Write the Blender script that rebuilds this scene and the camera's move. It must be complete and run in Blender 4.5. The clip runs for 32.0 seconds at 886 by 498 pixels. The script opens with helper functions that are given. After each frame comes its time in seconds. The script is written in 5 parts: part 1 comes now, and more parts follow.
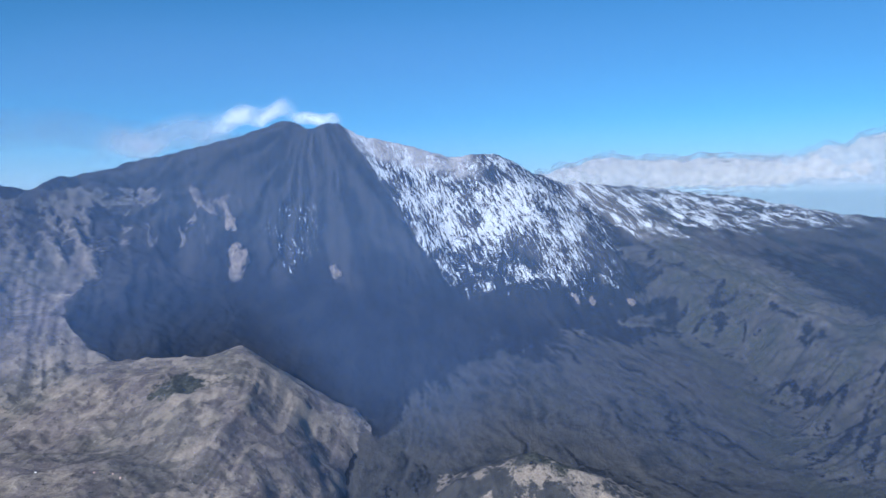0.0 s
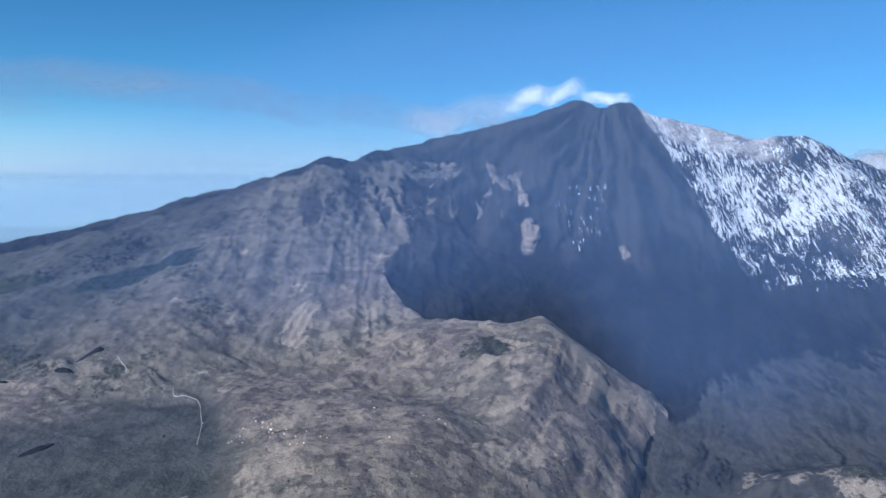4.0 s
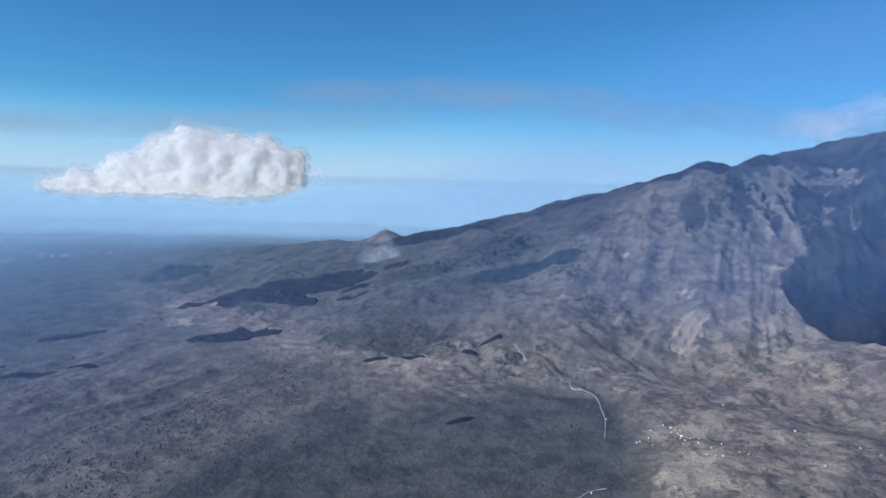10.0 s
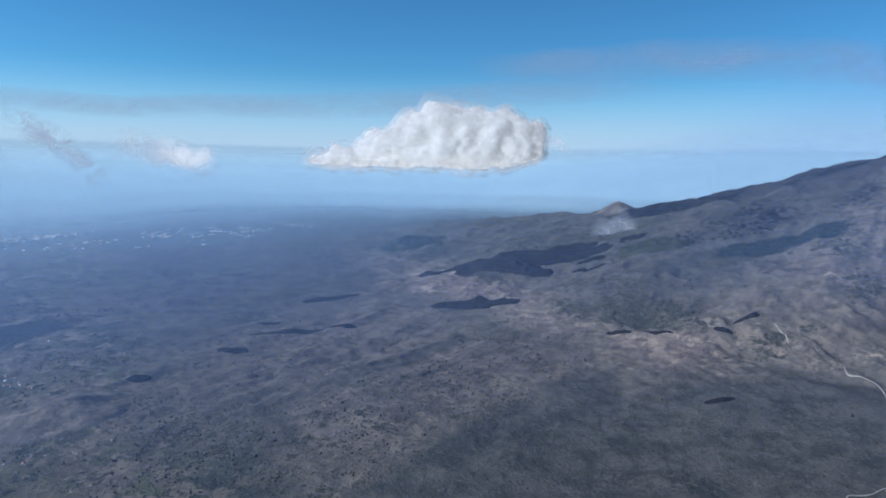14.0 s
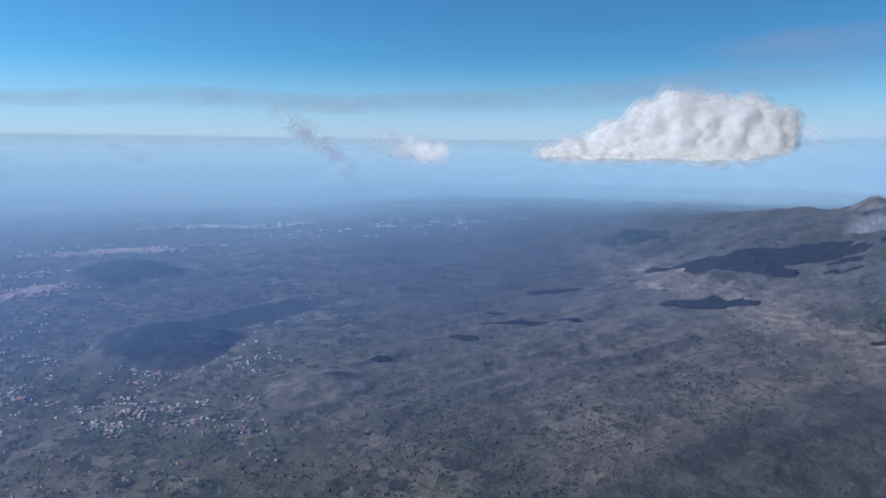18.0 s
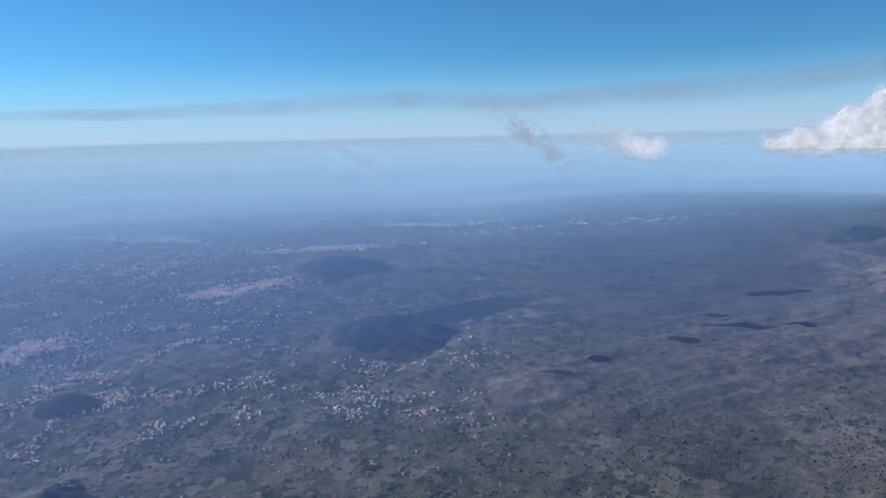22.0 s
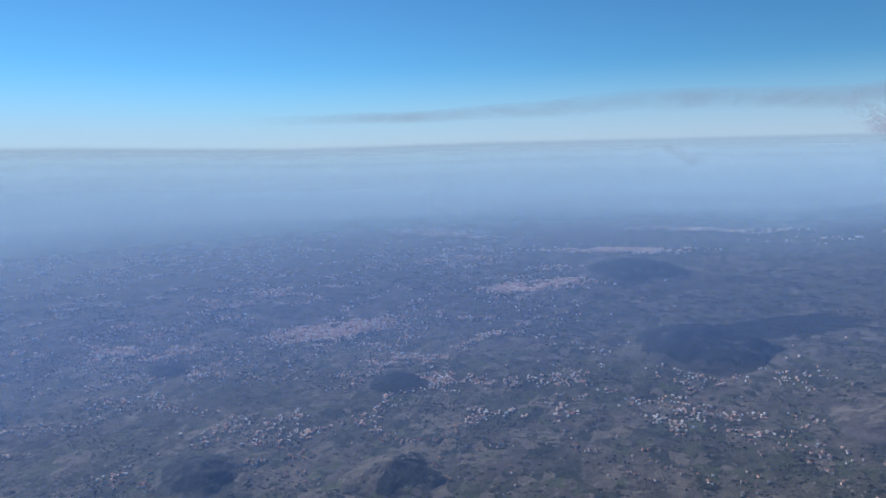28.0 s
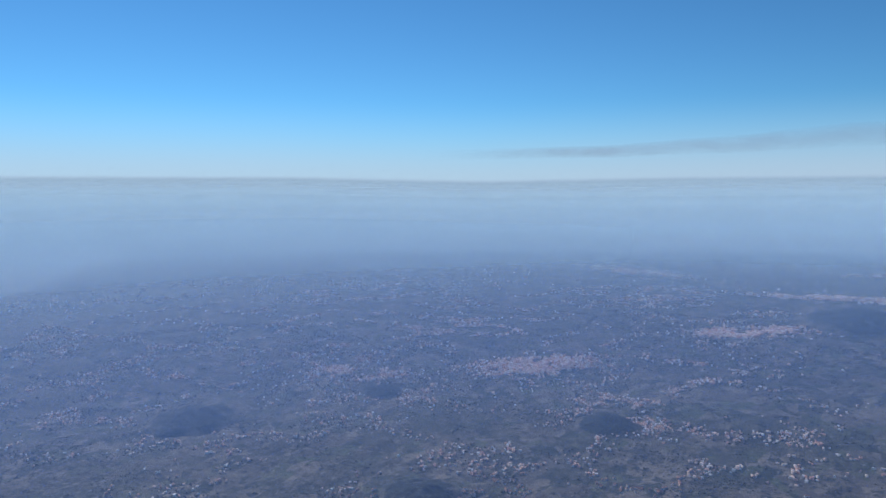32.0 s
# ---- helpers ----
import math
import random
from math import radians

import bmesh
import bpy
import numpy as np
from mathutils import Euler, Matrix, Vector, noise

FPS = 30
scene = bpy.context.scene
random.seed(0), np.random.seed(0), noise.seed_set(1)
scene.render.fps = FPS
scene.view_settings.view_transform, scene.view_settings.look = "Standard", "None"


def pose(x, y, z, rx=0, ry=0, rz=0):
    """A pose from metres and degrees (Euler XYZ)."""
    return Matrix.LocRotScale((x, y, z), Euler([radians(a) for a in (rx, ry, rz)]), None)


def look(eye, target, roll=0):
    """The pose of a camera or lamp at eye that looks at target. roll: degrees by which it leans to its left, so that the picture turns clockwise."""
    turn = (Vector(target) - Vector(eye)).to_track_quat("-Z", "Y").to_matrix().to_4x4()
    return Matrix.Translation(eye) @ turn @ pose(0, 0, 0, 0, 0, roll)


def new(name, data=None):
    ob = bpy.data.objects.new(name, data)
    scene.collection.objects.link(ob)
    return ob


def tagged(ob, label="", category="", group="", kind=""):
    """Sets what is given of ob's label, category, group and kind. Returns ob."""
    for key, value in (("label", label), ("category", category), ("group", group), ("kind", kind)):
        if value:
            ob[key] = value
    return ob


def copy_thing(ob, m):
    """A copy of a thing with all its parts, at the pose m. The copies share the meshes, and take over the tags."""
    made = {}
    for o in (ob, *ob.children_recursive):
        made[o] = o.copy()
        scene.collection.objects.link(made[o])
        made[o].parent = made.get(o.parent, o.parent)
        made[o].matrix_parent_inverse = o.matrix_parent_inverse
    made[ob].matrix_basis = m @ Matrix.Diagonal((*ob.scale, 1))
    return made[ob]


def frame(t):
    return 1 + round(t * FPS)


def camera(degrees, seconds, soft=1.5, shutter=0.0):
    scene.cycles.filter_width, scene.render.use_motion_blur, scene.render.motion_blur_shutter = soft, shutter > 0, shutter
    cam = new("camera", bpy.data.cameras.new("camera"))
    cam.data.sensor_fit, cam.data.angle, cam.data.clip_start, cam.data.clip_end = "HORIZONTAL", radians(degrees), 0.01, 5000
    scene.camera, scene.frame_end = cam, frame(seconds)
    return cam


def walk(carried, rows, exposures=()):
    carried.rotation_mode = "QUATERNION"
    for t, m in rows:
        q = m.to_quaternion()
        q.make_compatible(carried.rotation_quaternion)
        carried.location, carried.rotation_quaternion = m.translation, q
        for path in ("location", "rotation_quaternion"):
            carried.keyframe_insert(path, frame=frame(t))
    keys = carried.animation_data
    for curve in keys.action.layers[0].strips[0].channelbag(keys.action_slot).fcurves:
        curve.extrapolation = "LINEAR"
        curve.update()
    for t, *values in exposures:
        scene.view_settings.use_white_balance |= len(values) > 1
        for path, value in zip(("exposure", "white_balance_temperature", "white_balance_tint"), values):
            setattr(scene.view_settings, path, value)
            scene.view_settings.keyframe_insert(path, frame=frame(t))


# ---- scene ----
cam = camera(63.0, 32.0)
# seconds, place in metres, turn in degrees
PATH = [
    (0.0, 0.0, 0.0, 370.0, 86.39, 0.81, 0.56),
    (0.5, -8.2, -0.4, 368.2, 86.49, 0.70, 2.91),
    (1.0, -16.6, -1.4, 366.2, 86.70, -0.14, 5.16),
    (1.5, -25.0, -3.4, 364.6, 86.80, -0.79, 7.92),
    (2.0, -32.7, -6.2, 363.6, 86.58, -1.50, 10.05),
    (2.5, -40.0, -9.4, 363.1, 86.28, -1.83, 12.59),
    (3.0, -46.9, -12.8, 363.0, 85.92, -1.83, 15.79),
    (3.5, -53.7, -15.7, 362.5, 85.52, -1.57, 18.34),
    (5.5, -84.5, -23.7, 355.8, 83.01, -1.47, 26.43),
    (6.0, -92.2, -26.9, 354.6, 82.52, -1.57, 28.08),
    (6.5, -99.2, -31.1, 353.8, 82.11, -1.52, 30.04),
    (7.0, -105.5, -35.4, 353.1, 81.89, -1.59, 32.10),
    (7.5, -111.6, -39.3, 352.3, 81.73, -1.80, 33.96),
    (8.0, -117.7, -43.2, 351.5, 81.77, -1.93, 36.40),
    (8.5, -123.7, -47.4, 350.9, 82.23, -2.22, 38.26),
    (9.0, -129.2, -52.2, 350.2, 83.82, -2.39, 40.97),
    (9.5, -134.1, -57.4, 349.2, 84.49, -2.52, 43.28),
    (10.0, -139.0, -63.3, 347.9, 84.92, -2.45, 45.71),
    (10.5, -143.6, -69.3, 346.6, 84.77, -2.49, 47.22),
    (11.0, -147.9, -75.1, 345.4, 84.48, -2.38, 48.76),
    (11.5, -151.7, -79.9, 344.5, 83.80, -2.08, 52.25),
    (12.0, -154.9, -83.6, 343.8, 83.28, -1.91, 55.05),
    (12.5, -158.0, -86.9, 343.2, 82.87, -1.72, 57.42),
    (13.0, -161.1, -90.2, 342.5, 82.63, -1.52, 59.24),
    (13.5, -164.2, -94.3, 342.1, 82.52, -1.31, 60.65),
    (14.0, -167.1, -98.9, 342.1, 82.33, -1.25, 62.02),
    (14.5, -169.2, -103.9, 342.6, 82.32, -1.12, 63.92),
    (16.5, -174.2, -122.4, 343.9, 81.79, -0.50, 71.64),
    (17.0, -176.4, -126.5, 343.5, 81.66, -0.45, 73.57),
    (17.5, -179.4, -130.4, 342.6, 81.61, -0.41, 75.93),
    (18.0, -181.8, -135.6, 342.2, 81.50, -0.44, 77.87),
    (18.5, -183.2, -141.4, 342.1, 81.39, -0.47, 79.57),
    (19.0, -183.9, -147.8, 342.3, 81.32, -0.32, 81.30),
    (19.5, -184.4, -154.3, 342.4, 81.21, -0.06, 82.96),
    (20.0, -184.6, -160.9, 342.5, 81.23, 0.27, 84.74),
    (20.5, -184.8, -167.2, 342.7, 81.20, 0.56, 86.63),
    (21.0, -184.9, -173.7, 343.1, 81.30, 0.97, 88.34),
    (21.5, -184.8, -180.4, 343.9, 81.44, 1.28, 90.02),
    (22.0, -184.9, -187.1, 344.9, 81.38, 1.57, 91.58),
    (22.5, -185.8, -193.8, 345.5, 81.33, 1.69, 93.14),
    (23.0, -186.9, -200.4, 345.5, 81.29, 1.63, 94.68),
    (23.5, -188.3, -206.6, 345.3, 81.36, 1.47, 96.05),
    (24.0, -189.6, -212.6, 344.7, 81.30, 1.51, 97.55),
    (24.5, -190.6, -218.4, 344.0, 81.25, 1.42, 98.92),
    (25.0, -191.2, -224.0, 343.4, 81.37, 1.59, 101.01),
    (25.5, -191.1, -229.6, 342.8, 81.52, 1.52, 102.73),
    (27.5, -188.1, -252.7, 341.7, 81.98, 1.24, 110.24),
    (28.0, -186.7, -257.9, 341.8, 82.03, 1.60, 112.31),
    (28.5, -185.1, -262.9, 341.9, 82.46, 1.91, 114.25),
    (29.0, -183.6, -267.9, 341.8, 82.79, 1.88, 116.05),
    (29.5, -182.2, -273.4, 341.8, 83.02, 1.69, 117.65),
    (30.0, -180.3, -279.3, 342.2, 83.28, 1.44, 119.12),
    (30.5, -177.4, -284.9, 342.7, 83.83, 1.25, 120.83),
    (31.0, -173.8, -290.3, 343.6, 84.38, 1.01, 122.57),
    (31.5, -169.8, -295.8, 344.5, 84.78, 0.76, 124.40),
    (32.0, -165.6, -300.7, 345.0, 84.90, 0.65, 126.40),
]
EXPOSURES = [(0.0, 0.27, 5600.0, 6.0), (9.0, 0.23, 5600.0, 6.0), (18.0, 0.12, 5750.0, 8.0), (26.0, 0.07, 5900.0, 11.0), (32.0, 0.0, 6000.0, 12.0)]
walk(cam, [(t, pose(x, y, z, rx, ry, rz)) for t, x, y, z, rx, ry, rz in PATH], EXPOSURES)

# ---------------------------------------------------------------- light
scene.cycles.transparent_max_bounces = 24  # haze and smoke are built of many thin sheets
SUN_YAW, SUN_UP = 158.0, 28.0
world = bpy.data.worlds.new("sky")
scene.world = world
world.use_nodes = True
wn = world.node_tree.nodes
sky = wn.new("ShaderNodeTexSky")
sky.sky_type, sky.sun_disc = "NISHITA", False
sky.sun_elevation, sky.sun_rotation = radians(SUN_UP), radians(-SUN_YAW)
sky.altitude, sky.air_density, sky.dust_density, sky.ozone_density = 2500, 1.0, 0.0, 1.6
wn["Background"].inputs["Strength"].default_value = 0.09
clear_air = wn.new("ShaderNodeMix")
clear_air.data_type, clear_air.blend_type = "RGBA", "MULTIPLY"
clear_air.inputs[0].default_value, clear_air.inputs[7].default_value = 1.0, (0.42, 0.80, 1.0, 1)
world.node_tree.links.new(sky.outputs["Color"], clear_air.inputs[6])
world.node_tree.links.new(clear_air.outputs[2], wn["Background"].inputs["Color"])
sun = new("sun", bpy.data.lights.new("sun", "SUN"))
sun.data.energy, sun.data.angle, sun.data.color = 4.8, radians(0.5), (1.0, 0.94, 0.86)
to_sun = Vector((-math.sin(radians(SUN_YAW)) * math.cos(radians(SUN_UP)), math.cos(radians(SUN_YAW)) * math.cos(radians(SUN_UP)), math.sin(radians(SUN_UP))))
sun.matrix_world = look(to_sun * 900, (0, 0, 0))


# ---------------------------------------------------------------- materials
class Nodes:
    """A short hand for building a node material."""

    def __init__(self, name):
        self.mat = bpy.data.materials.new(name)
        self.mat.use_nodes = True
        self.tree = self.mat.node_tree
        self.bsdf = self.tree.nodes["Principled BSDF"]
        self.out = self.tree.nodes["Material Output"]
        self.place = None

    def add(self, kind, **values):
        node = self.tree.nodes.new(kind)
        for key, value in values.items():
            node.inputs[key].default_value = value
        return node

    def join(self, a, b):
        self.tree.links.new(a, b)

    def where(self):
        if self.place is None:
            self.place = self.add("ShaderNodeNewGeometry").outputs["Position"]
        return self.place

    def noise(self, size, detail=5.0, rough=0.6, stretch=(1, 1, 1), warp=0.0, turn=0.0):
        m = self.add("ShaderNodeMapping")
        m.vector_type = "TEXTURE"
        m.inputs["Rotation"].default_value = (0, 0, radians(turn))
        m.inputs["Scale"].default_value = [size / s for s in stretch]
        self.join(self.where(), m.inputs["Vector"])
        n = self.add("ShaderNodeTexNoise", Scale=1.0, Detail=detail, Roughness=rough, Distortion=warp)
        self.join(m.outputs["Vector"], n.inputs["Vector"])
        return n.outputs["Fac"]

    def parcels(self, size, uneven):
        """A tone for each plot of land, 0 to 1."""
        m = self.add("ShaderNodeMapping")
        m.inputs["Rotation"].default_value = (0, 0, 0.5)
        m.inputs["Scale"].default_value = (1 / size, 1.5 / size, 0.0)
        self.join(self.where(), m.inputs["Vector"])
        n = self.add("ShaderNodeTexVoronoi", Scale=1.0, Randomness=uneven)
        n.distance = "MANHATTAN"
        self.join(m.outputs["Vector"], n.inputs["Vector"])
        sep = self.add("ShaderNodeSeparateColor")
        self.join(n.outputs["Color"], sep.inputs[0])
        return sep.outputs[0]

    def value(self, name):
        node = self.tree.nodes.new("ShaderNodeAttribute")
        node.attribute_name = name
        return node.outputs["Fac"]

    def step(self, v, a, b):
        m = self.add("ShaderNodeMapRange")
        m.interpolation_type = "SMOOTHSTEP"
        m.inputs["From Min"].default_value, m.inputs["From Max"].default_value = a, b
        self.join(v, m.inputs["Value"])
        return m.outputs["Result"]

    def calc(self, op, a, b):
        m = self.tree.nodes.new("ShaderNodeMath")
        m.operation = op
        for k, v in enumerate((a, b)):
            if isinstance(v, (int, float)):
                m.inputs[k].default_value = v
            else:
                self.join(v, m.inputs[k])
        return m.outputs[0]

    def mix(self, fac, a, b):
        m = self.tree.nodes.new("ShaderNodeMix")
        m.data_type = "RGBA"
        for sock, v in (("Factor", fac), ("A", a), ("B", b)):
            slot = [i for i in m.inputs if i.name == sock and i.enabled][0]
            if isinstance(v, (int, float)):
                slot.default_value = v
            elif isinstance(v, tuple):
                slot.default_value = (*v, 1)
            else:
                self.join(v, slot)
        return [o for o in m.outputs if o.enabled][0]

    def bump(self, height, depth, strength=1.0):
        b = self.add("ShaderNodeBump", Strength=strength, Distance=depth)
        self.join(height, b.inputs["Height"])
        self.join(b.outputs["Normal"], self.bsdf.inputs["Normal"])

    def done(self, color, rough=0.9):
        if isinstance(color, tuple):
            self.bsdf.inputs["Base Color"].default_value = (*color, 1)
        else:
            self.join(color, self.bsdf.inputs["Base Color"])
        self.bsdf.inputs["Roughness"].default_value = rough
        self.bsdf.inputs["Specular IOR Level"].default_value = 0.15
        return self.mat


def land_material():
    n = Nodes("land")
    broad, mid, fine, grit = n.noise(170, 4), n.noise(34, 7, 0.68), n.noise(7, 6, 0.7), n.noise(2.6, 4, 0.7)
    streak = n.noise(26, 6, 0.66, (1.0, 0.28, 0.5), 0.8)
    # brown soil of the ridges: tan grass, pale stones, dark bushes
    soil = n.mix(n.step(mid, 0.38, 0.62), (0.104, 0.085, 0.085), (0.192, 0.157, 0.150))
    soil = n.mix(n.calc("MULTIPLY", n.step(n.noise(17, 6, 0.7, (1, 0.6, 1)), 0.53, 0.62), 0.75), soil, (0.265, 0.218, 0.168))
    soil = n.mix(n.step(grit, 0.56, 0.68), soil, (0.275, 0.228, 0.19))
    soil = n.mix(n.calc("MULTIPLY", n.step(broad, 0.44, 0.62), 0.6), soil, n.mix(n.step(fine, 0.4, 0.65), (0.105, 0.100, 0.082), (0.195, 0.175, 0.145)))
    plot = n.parcels(15, 1.0)
    soil = n.mix(n.calc("MULTIPLY", n.step(plot, 0.62, 0.75), 0.40), soil, (0.32, 0.262, 0.215))
    soil = n.mix(n.calc("MULTIPLY", n.step(plot, 0.34, 0.22), 0.40), soil, (0.105, 0.092, 0.080))
    soil = n.mix(n.step(n.noise(4.6, 4, 0.72), 0.59, 0.65), soil, (0.050, 0.050, 0.043))
    soil = n.mix(n.step(n.noise(1.9, 2, 0.5), 0.70, 0.74), soil, (0.50, 0.46, 0.42))
    # grey plain, with walled fields and groves lower down
    plain_c = n.mix(n.step(mid, 0.38, 0.62), (0.047, 0.050, 0.050), (0.088, 0.087, 0.084))
    plain_c = n.mix(n.calc("MULTIPLY", n.step(grit, 0.52, 0.64), 0.7), plain_c, (0.036, 0.040, 0.038))
    plain_c = n.mix(n.calc("MULTIPLY", n.step(n.noise(5, 4, 0.7), 0.58, 0.66), 0.6), plain_c, (0.135, 0.124, 0.110))
    lot = n.parcels(27, 0.9)
    fields = n.mix(n.step(lot, 0.26, 0.30), (0.040, 0.048, 0.040), n.mix(n.step(lot, 0.52, 0.56), (0.102, 0.090, 0.078), n.mix(n.step(lot, 0.80, 0.84), (0.165, 0.142, 0.116), (0.078, 0.090, 0.054))))
    fields = n.mix(n.calc("MULTIPLY", n.step(mid, 0.42, 0.60), 0.55), fields, (0.118, 0.106, 0.090))
    fields = n.mix(n.calc("MULTIPLY", n.step(broad, 0.50, 0.62), 0.6), fields, (0.076, 0.078, 0.056))
    fields = n.mix(n.step(n.noise(10, 6, 0.7, (1, 0.8, 1)), 0.55, 0.61), fields, (0.026, 0.034, 0.033))
    fields = n.mix(n.step(n.noise(5.5, 4, 0.7, (0.7, 1, 1)), 0.60, 0.65), fields, (0.21, 0.185, 0.155))
    plain_c = n.mix(n.step(n.value("farmed"), -0.1, 0.5), plain_c, fields)
    color = n.mix(n.value("upland"), plain_c, soil)
    # lava of the valley, with levees; its dark tone also covers wall and flank
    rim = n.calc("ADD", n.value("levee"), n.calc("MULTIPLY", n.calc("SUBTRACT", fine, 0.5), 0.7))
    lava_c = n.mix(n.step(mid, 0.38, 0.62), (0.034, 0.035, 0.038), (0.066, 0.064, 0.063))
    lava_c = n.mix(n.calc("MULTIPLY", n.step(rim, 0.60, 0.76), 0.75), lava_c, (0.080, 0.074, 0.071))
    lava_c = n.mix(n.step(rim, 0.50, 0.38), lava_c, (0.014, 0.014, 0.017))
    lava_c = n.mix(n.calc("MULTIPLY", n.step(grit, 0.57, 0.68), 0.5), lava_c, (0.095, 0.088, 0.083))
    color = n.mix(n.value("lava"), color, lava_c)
    pale = n.step(n.calc("ADD", n.value("pale"), n.calc("MULTIPLY", n.calc("SUBTRACT", fine, 0.5), 1.1)), 0.42, 0.62)
    color = n.mix(pale, color, n.mix(n.step(grit, 0.4, 0.6), (0.25, 0.20, 0.165), (0.34, 0.285, 0.235)))
    scrub = n.step(n.calc("ADD", n.value("scrub"), n.calc("ADD", n.calc("MULTIPLY", n.calc("SUBTRACT", mid, 0.5), 0.7), n.calc("MULTIPLY", n.calc("SUBTRACT", fine, 0.5), 0.9))), 0.44, 0.58)
    color = n.mix(scrub, color, n.mix(n.step(grit, 0.4, 0.62), (0.026, 0.031, 0.027), (0.088, 0.082, 0.066)))
    wooded = n.step(n.calc("ADD", n.value("forest"), n.calc("MULTIPLY", n.calc("SUBTRACT", fine, 0.5), 0.9)), 0.40, 0.56)
    color = n.mix(wooded, color, n.mix(n.step(grit, 0.42, 0.62), (0.013, 0.019, 0.022), (0.036, 0.044, 0.042)))
    ash_c = n.mix(n.step(streak, 0.42, 0.66), (0.010, 0.010, 0.013), (0.024, 0.023, 0.025))
    ash_c = n.mix(n.step(n.calc("ADD", n.value("fan"), n.calc("MULTIPLY", n.calc("SUBTRACT", fine, 0.5), 0.35)), 0.50, 0.74), ash_c, (0.046, 0.043, 0.044))
    ash_c = n.mix(n.calc("MULTIPLY", n.step(grit, 0.60, 0.72), 0.35), ash_c, (0.075, 0.068, 0.066))
    color = n.mix(n.step(n.calc("ADD", n.value("ash"), n.calc("ADD", n.calc("MULTIPLY", n.calc("SUBTRACT", mid, 0.5), 0.6), n.calc("MULTIPLY", n.calc("SUBTRACT", fine, 0.5), 0.9))), 0.42, 0.56), color, ash_c)
    color = n.mix(n.calc("MULTIPLY", n.value("dust"), n.step(n.calc("ADD", fine, n.calc("MULTIPLY", mid, 0.5)), 0.50, 0.85)), color, (0.52, 0.48, 0.48))
    lines = n.noise(4.4, 5, 0.62, (1.0, 0.14, 0.22), 0.5, 24)
    specks = n.noise(2.3, 4, 0.66)
    pattern = n.calc("ADD", n.calc("MULTIPLY", n.calc("SUBTRACT", lines, 0.5), 2.0), n.calc("MULTIPLY", n.calc("SUBTRACT", specks, 0.5), 1.4))
    snow = n.step(n.calc("ADD", n.value("snow"), n.calc("MULTIPLY", pattern, n.step(n.value("snow"), 0.0, 0.12))), 0.50, 0.58)
    color = n.mix(snow, color, n.mix(fine, (0.60, 0.60, 0.63), (0.84, 0.85, 0.88)))
    n.bump(n.calc("ADD", n.calc("MULTIPLY", mid, 4.0), n.calc("ADD", n.calc("MULTIPLY", fine, 2.2), n.calc("ADD", n.calc("MULTIPLY", grit, 0.9), n.calc("MULTIPLY", streak, 2.4)))), 1.0, 0.9)
    return n.done(color, 0.95)


def plain_material(name, dark, light, size, rough=0.9, depth=0.0):
    n = Nodes(name)
    a, b = n.noise(size, 5, 0.65), n.noise(size * 6, 3)
    v = n.calc("ADD", n.calc("MULTIPLY", a, 0.65), n.calc("MULTIPLY", b, 0.35))
    if depth:
        n.bump(a, depth)
    return n.done(n.mix(n.step(v, 0.36, 0.64), dark, light), rough)


def sea_material():
    n = Nodes("sea")
    n.bump(n.noise(9, 4), 0.4, 0.5)
    return n.done(n.mix(n.noise(400, 3), (0.05, 0.10, 0.13), (0.07, 0.13, 0.16)), 0.8)


def air_sheet_material(name, color, density, lump=0.0, size=300.0, stretch=(1, 1, 1), edges=(0.4, 0.7)):
    """A sheet tinted to stand in for thin lit air: part of the light goes straight through, part is scattered as from a
    level cloud top.
    """
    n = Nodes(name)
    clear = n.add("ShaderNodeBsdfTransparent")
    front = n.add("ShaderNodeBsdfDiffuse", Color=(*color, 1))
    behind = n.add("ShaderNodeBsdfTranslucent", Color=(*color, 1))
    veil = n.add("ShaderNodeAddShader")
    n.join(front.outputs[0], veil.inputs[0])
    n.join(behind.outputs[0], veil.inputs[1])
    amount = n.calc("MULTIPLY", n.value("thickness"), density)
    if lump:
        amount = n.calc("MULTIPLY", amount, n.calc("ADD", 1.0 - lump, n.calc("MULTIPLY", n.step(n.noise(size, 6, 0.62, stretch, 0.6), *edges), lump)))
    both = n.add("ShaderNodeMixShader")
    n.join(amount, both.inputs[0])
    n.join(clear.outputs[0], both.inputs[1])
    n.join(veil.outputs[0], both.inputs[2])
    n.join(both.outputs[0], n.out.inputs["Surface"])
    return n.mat


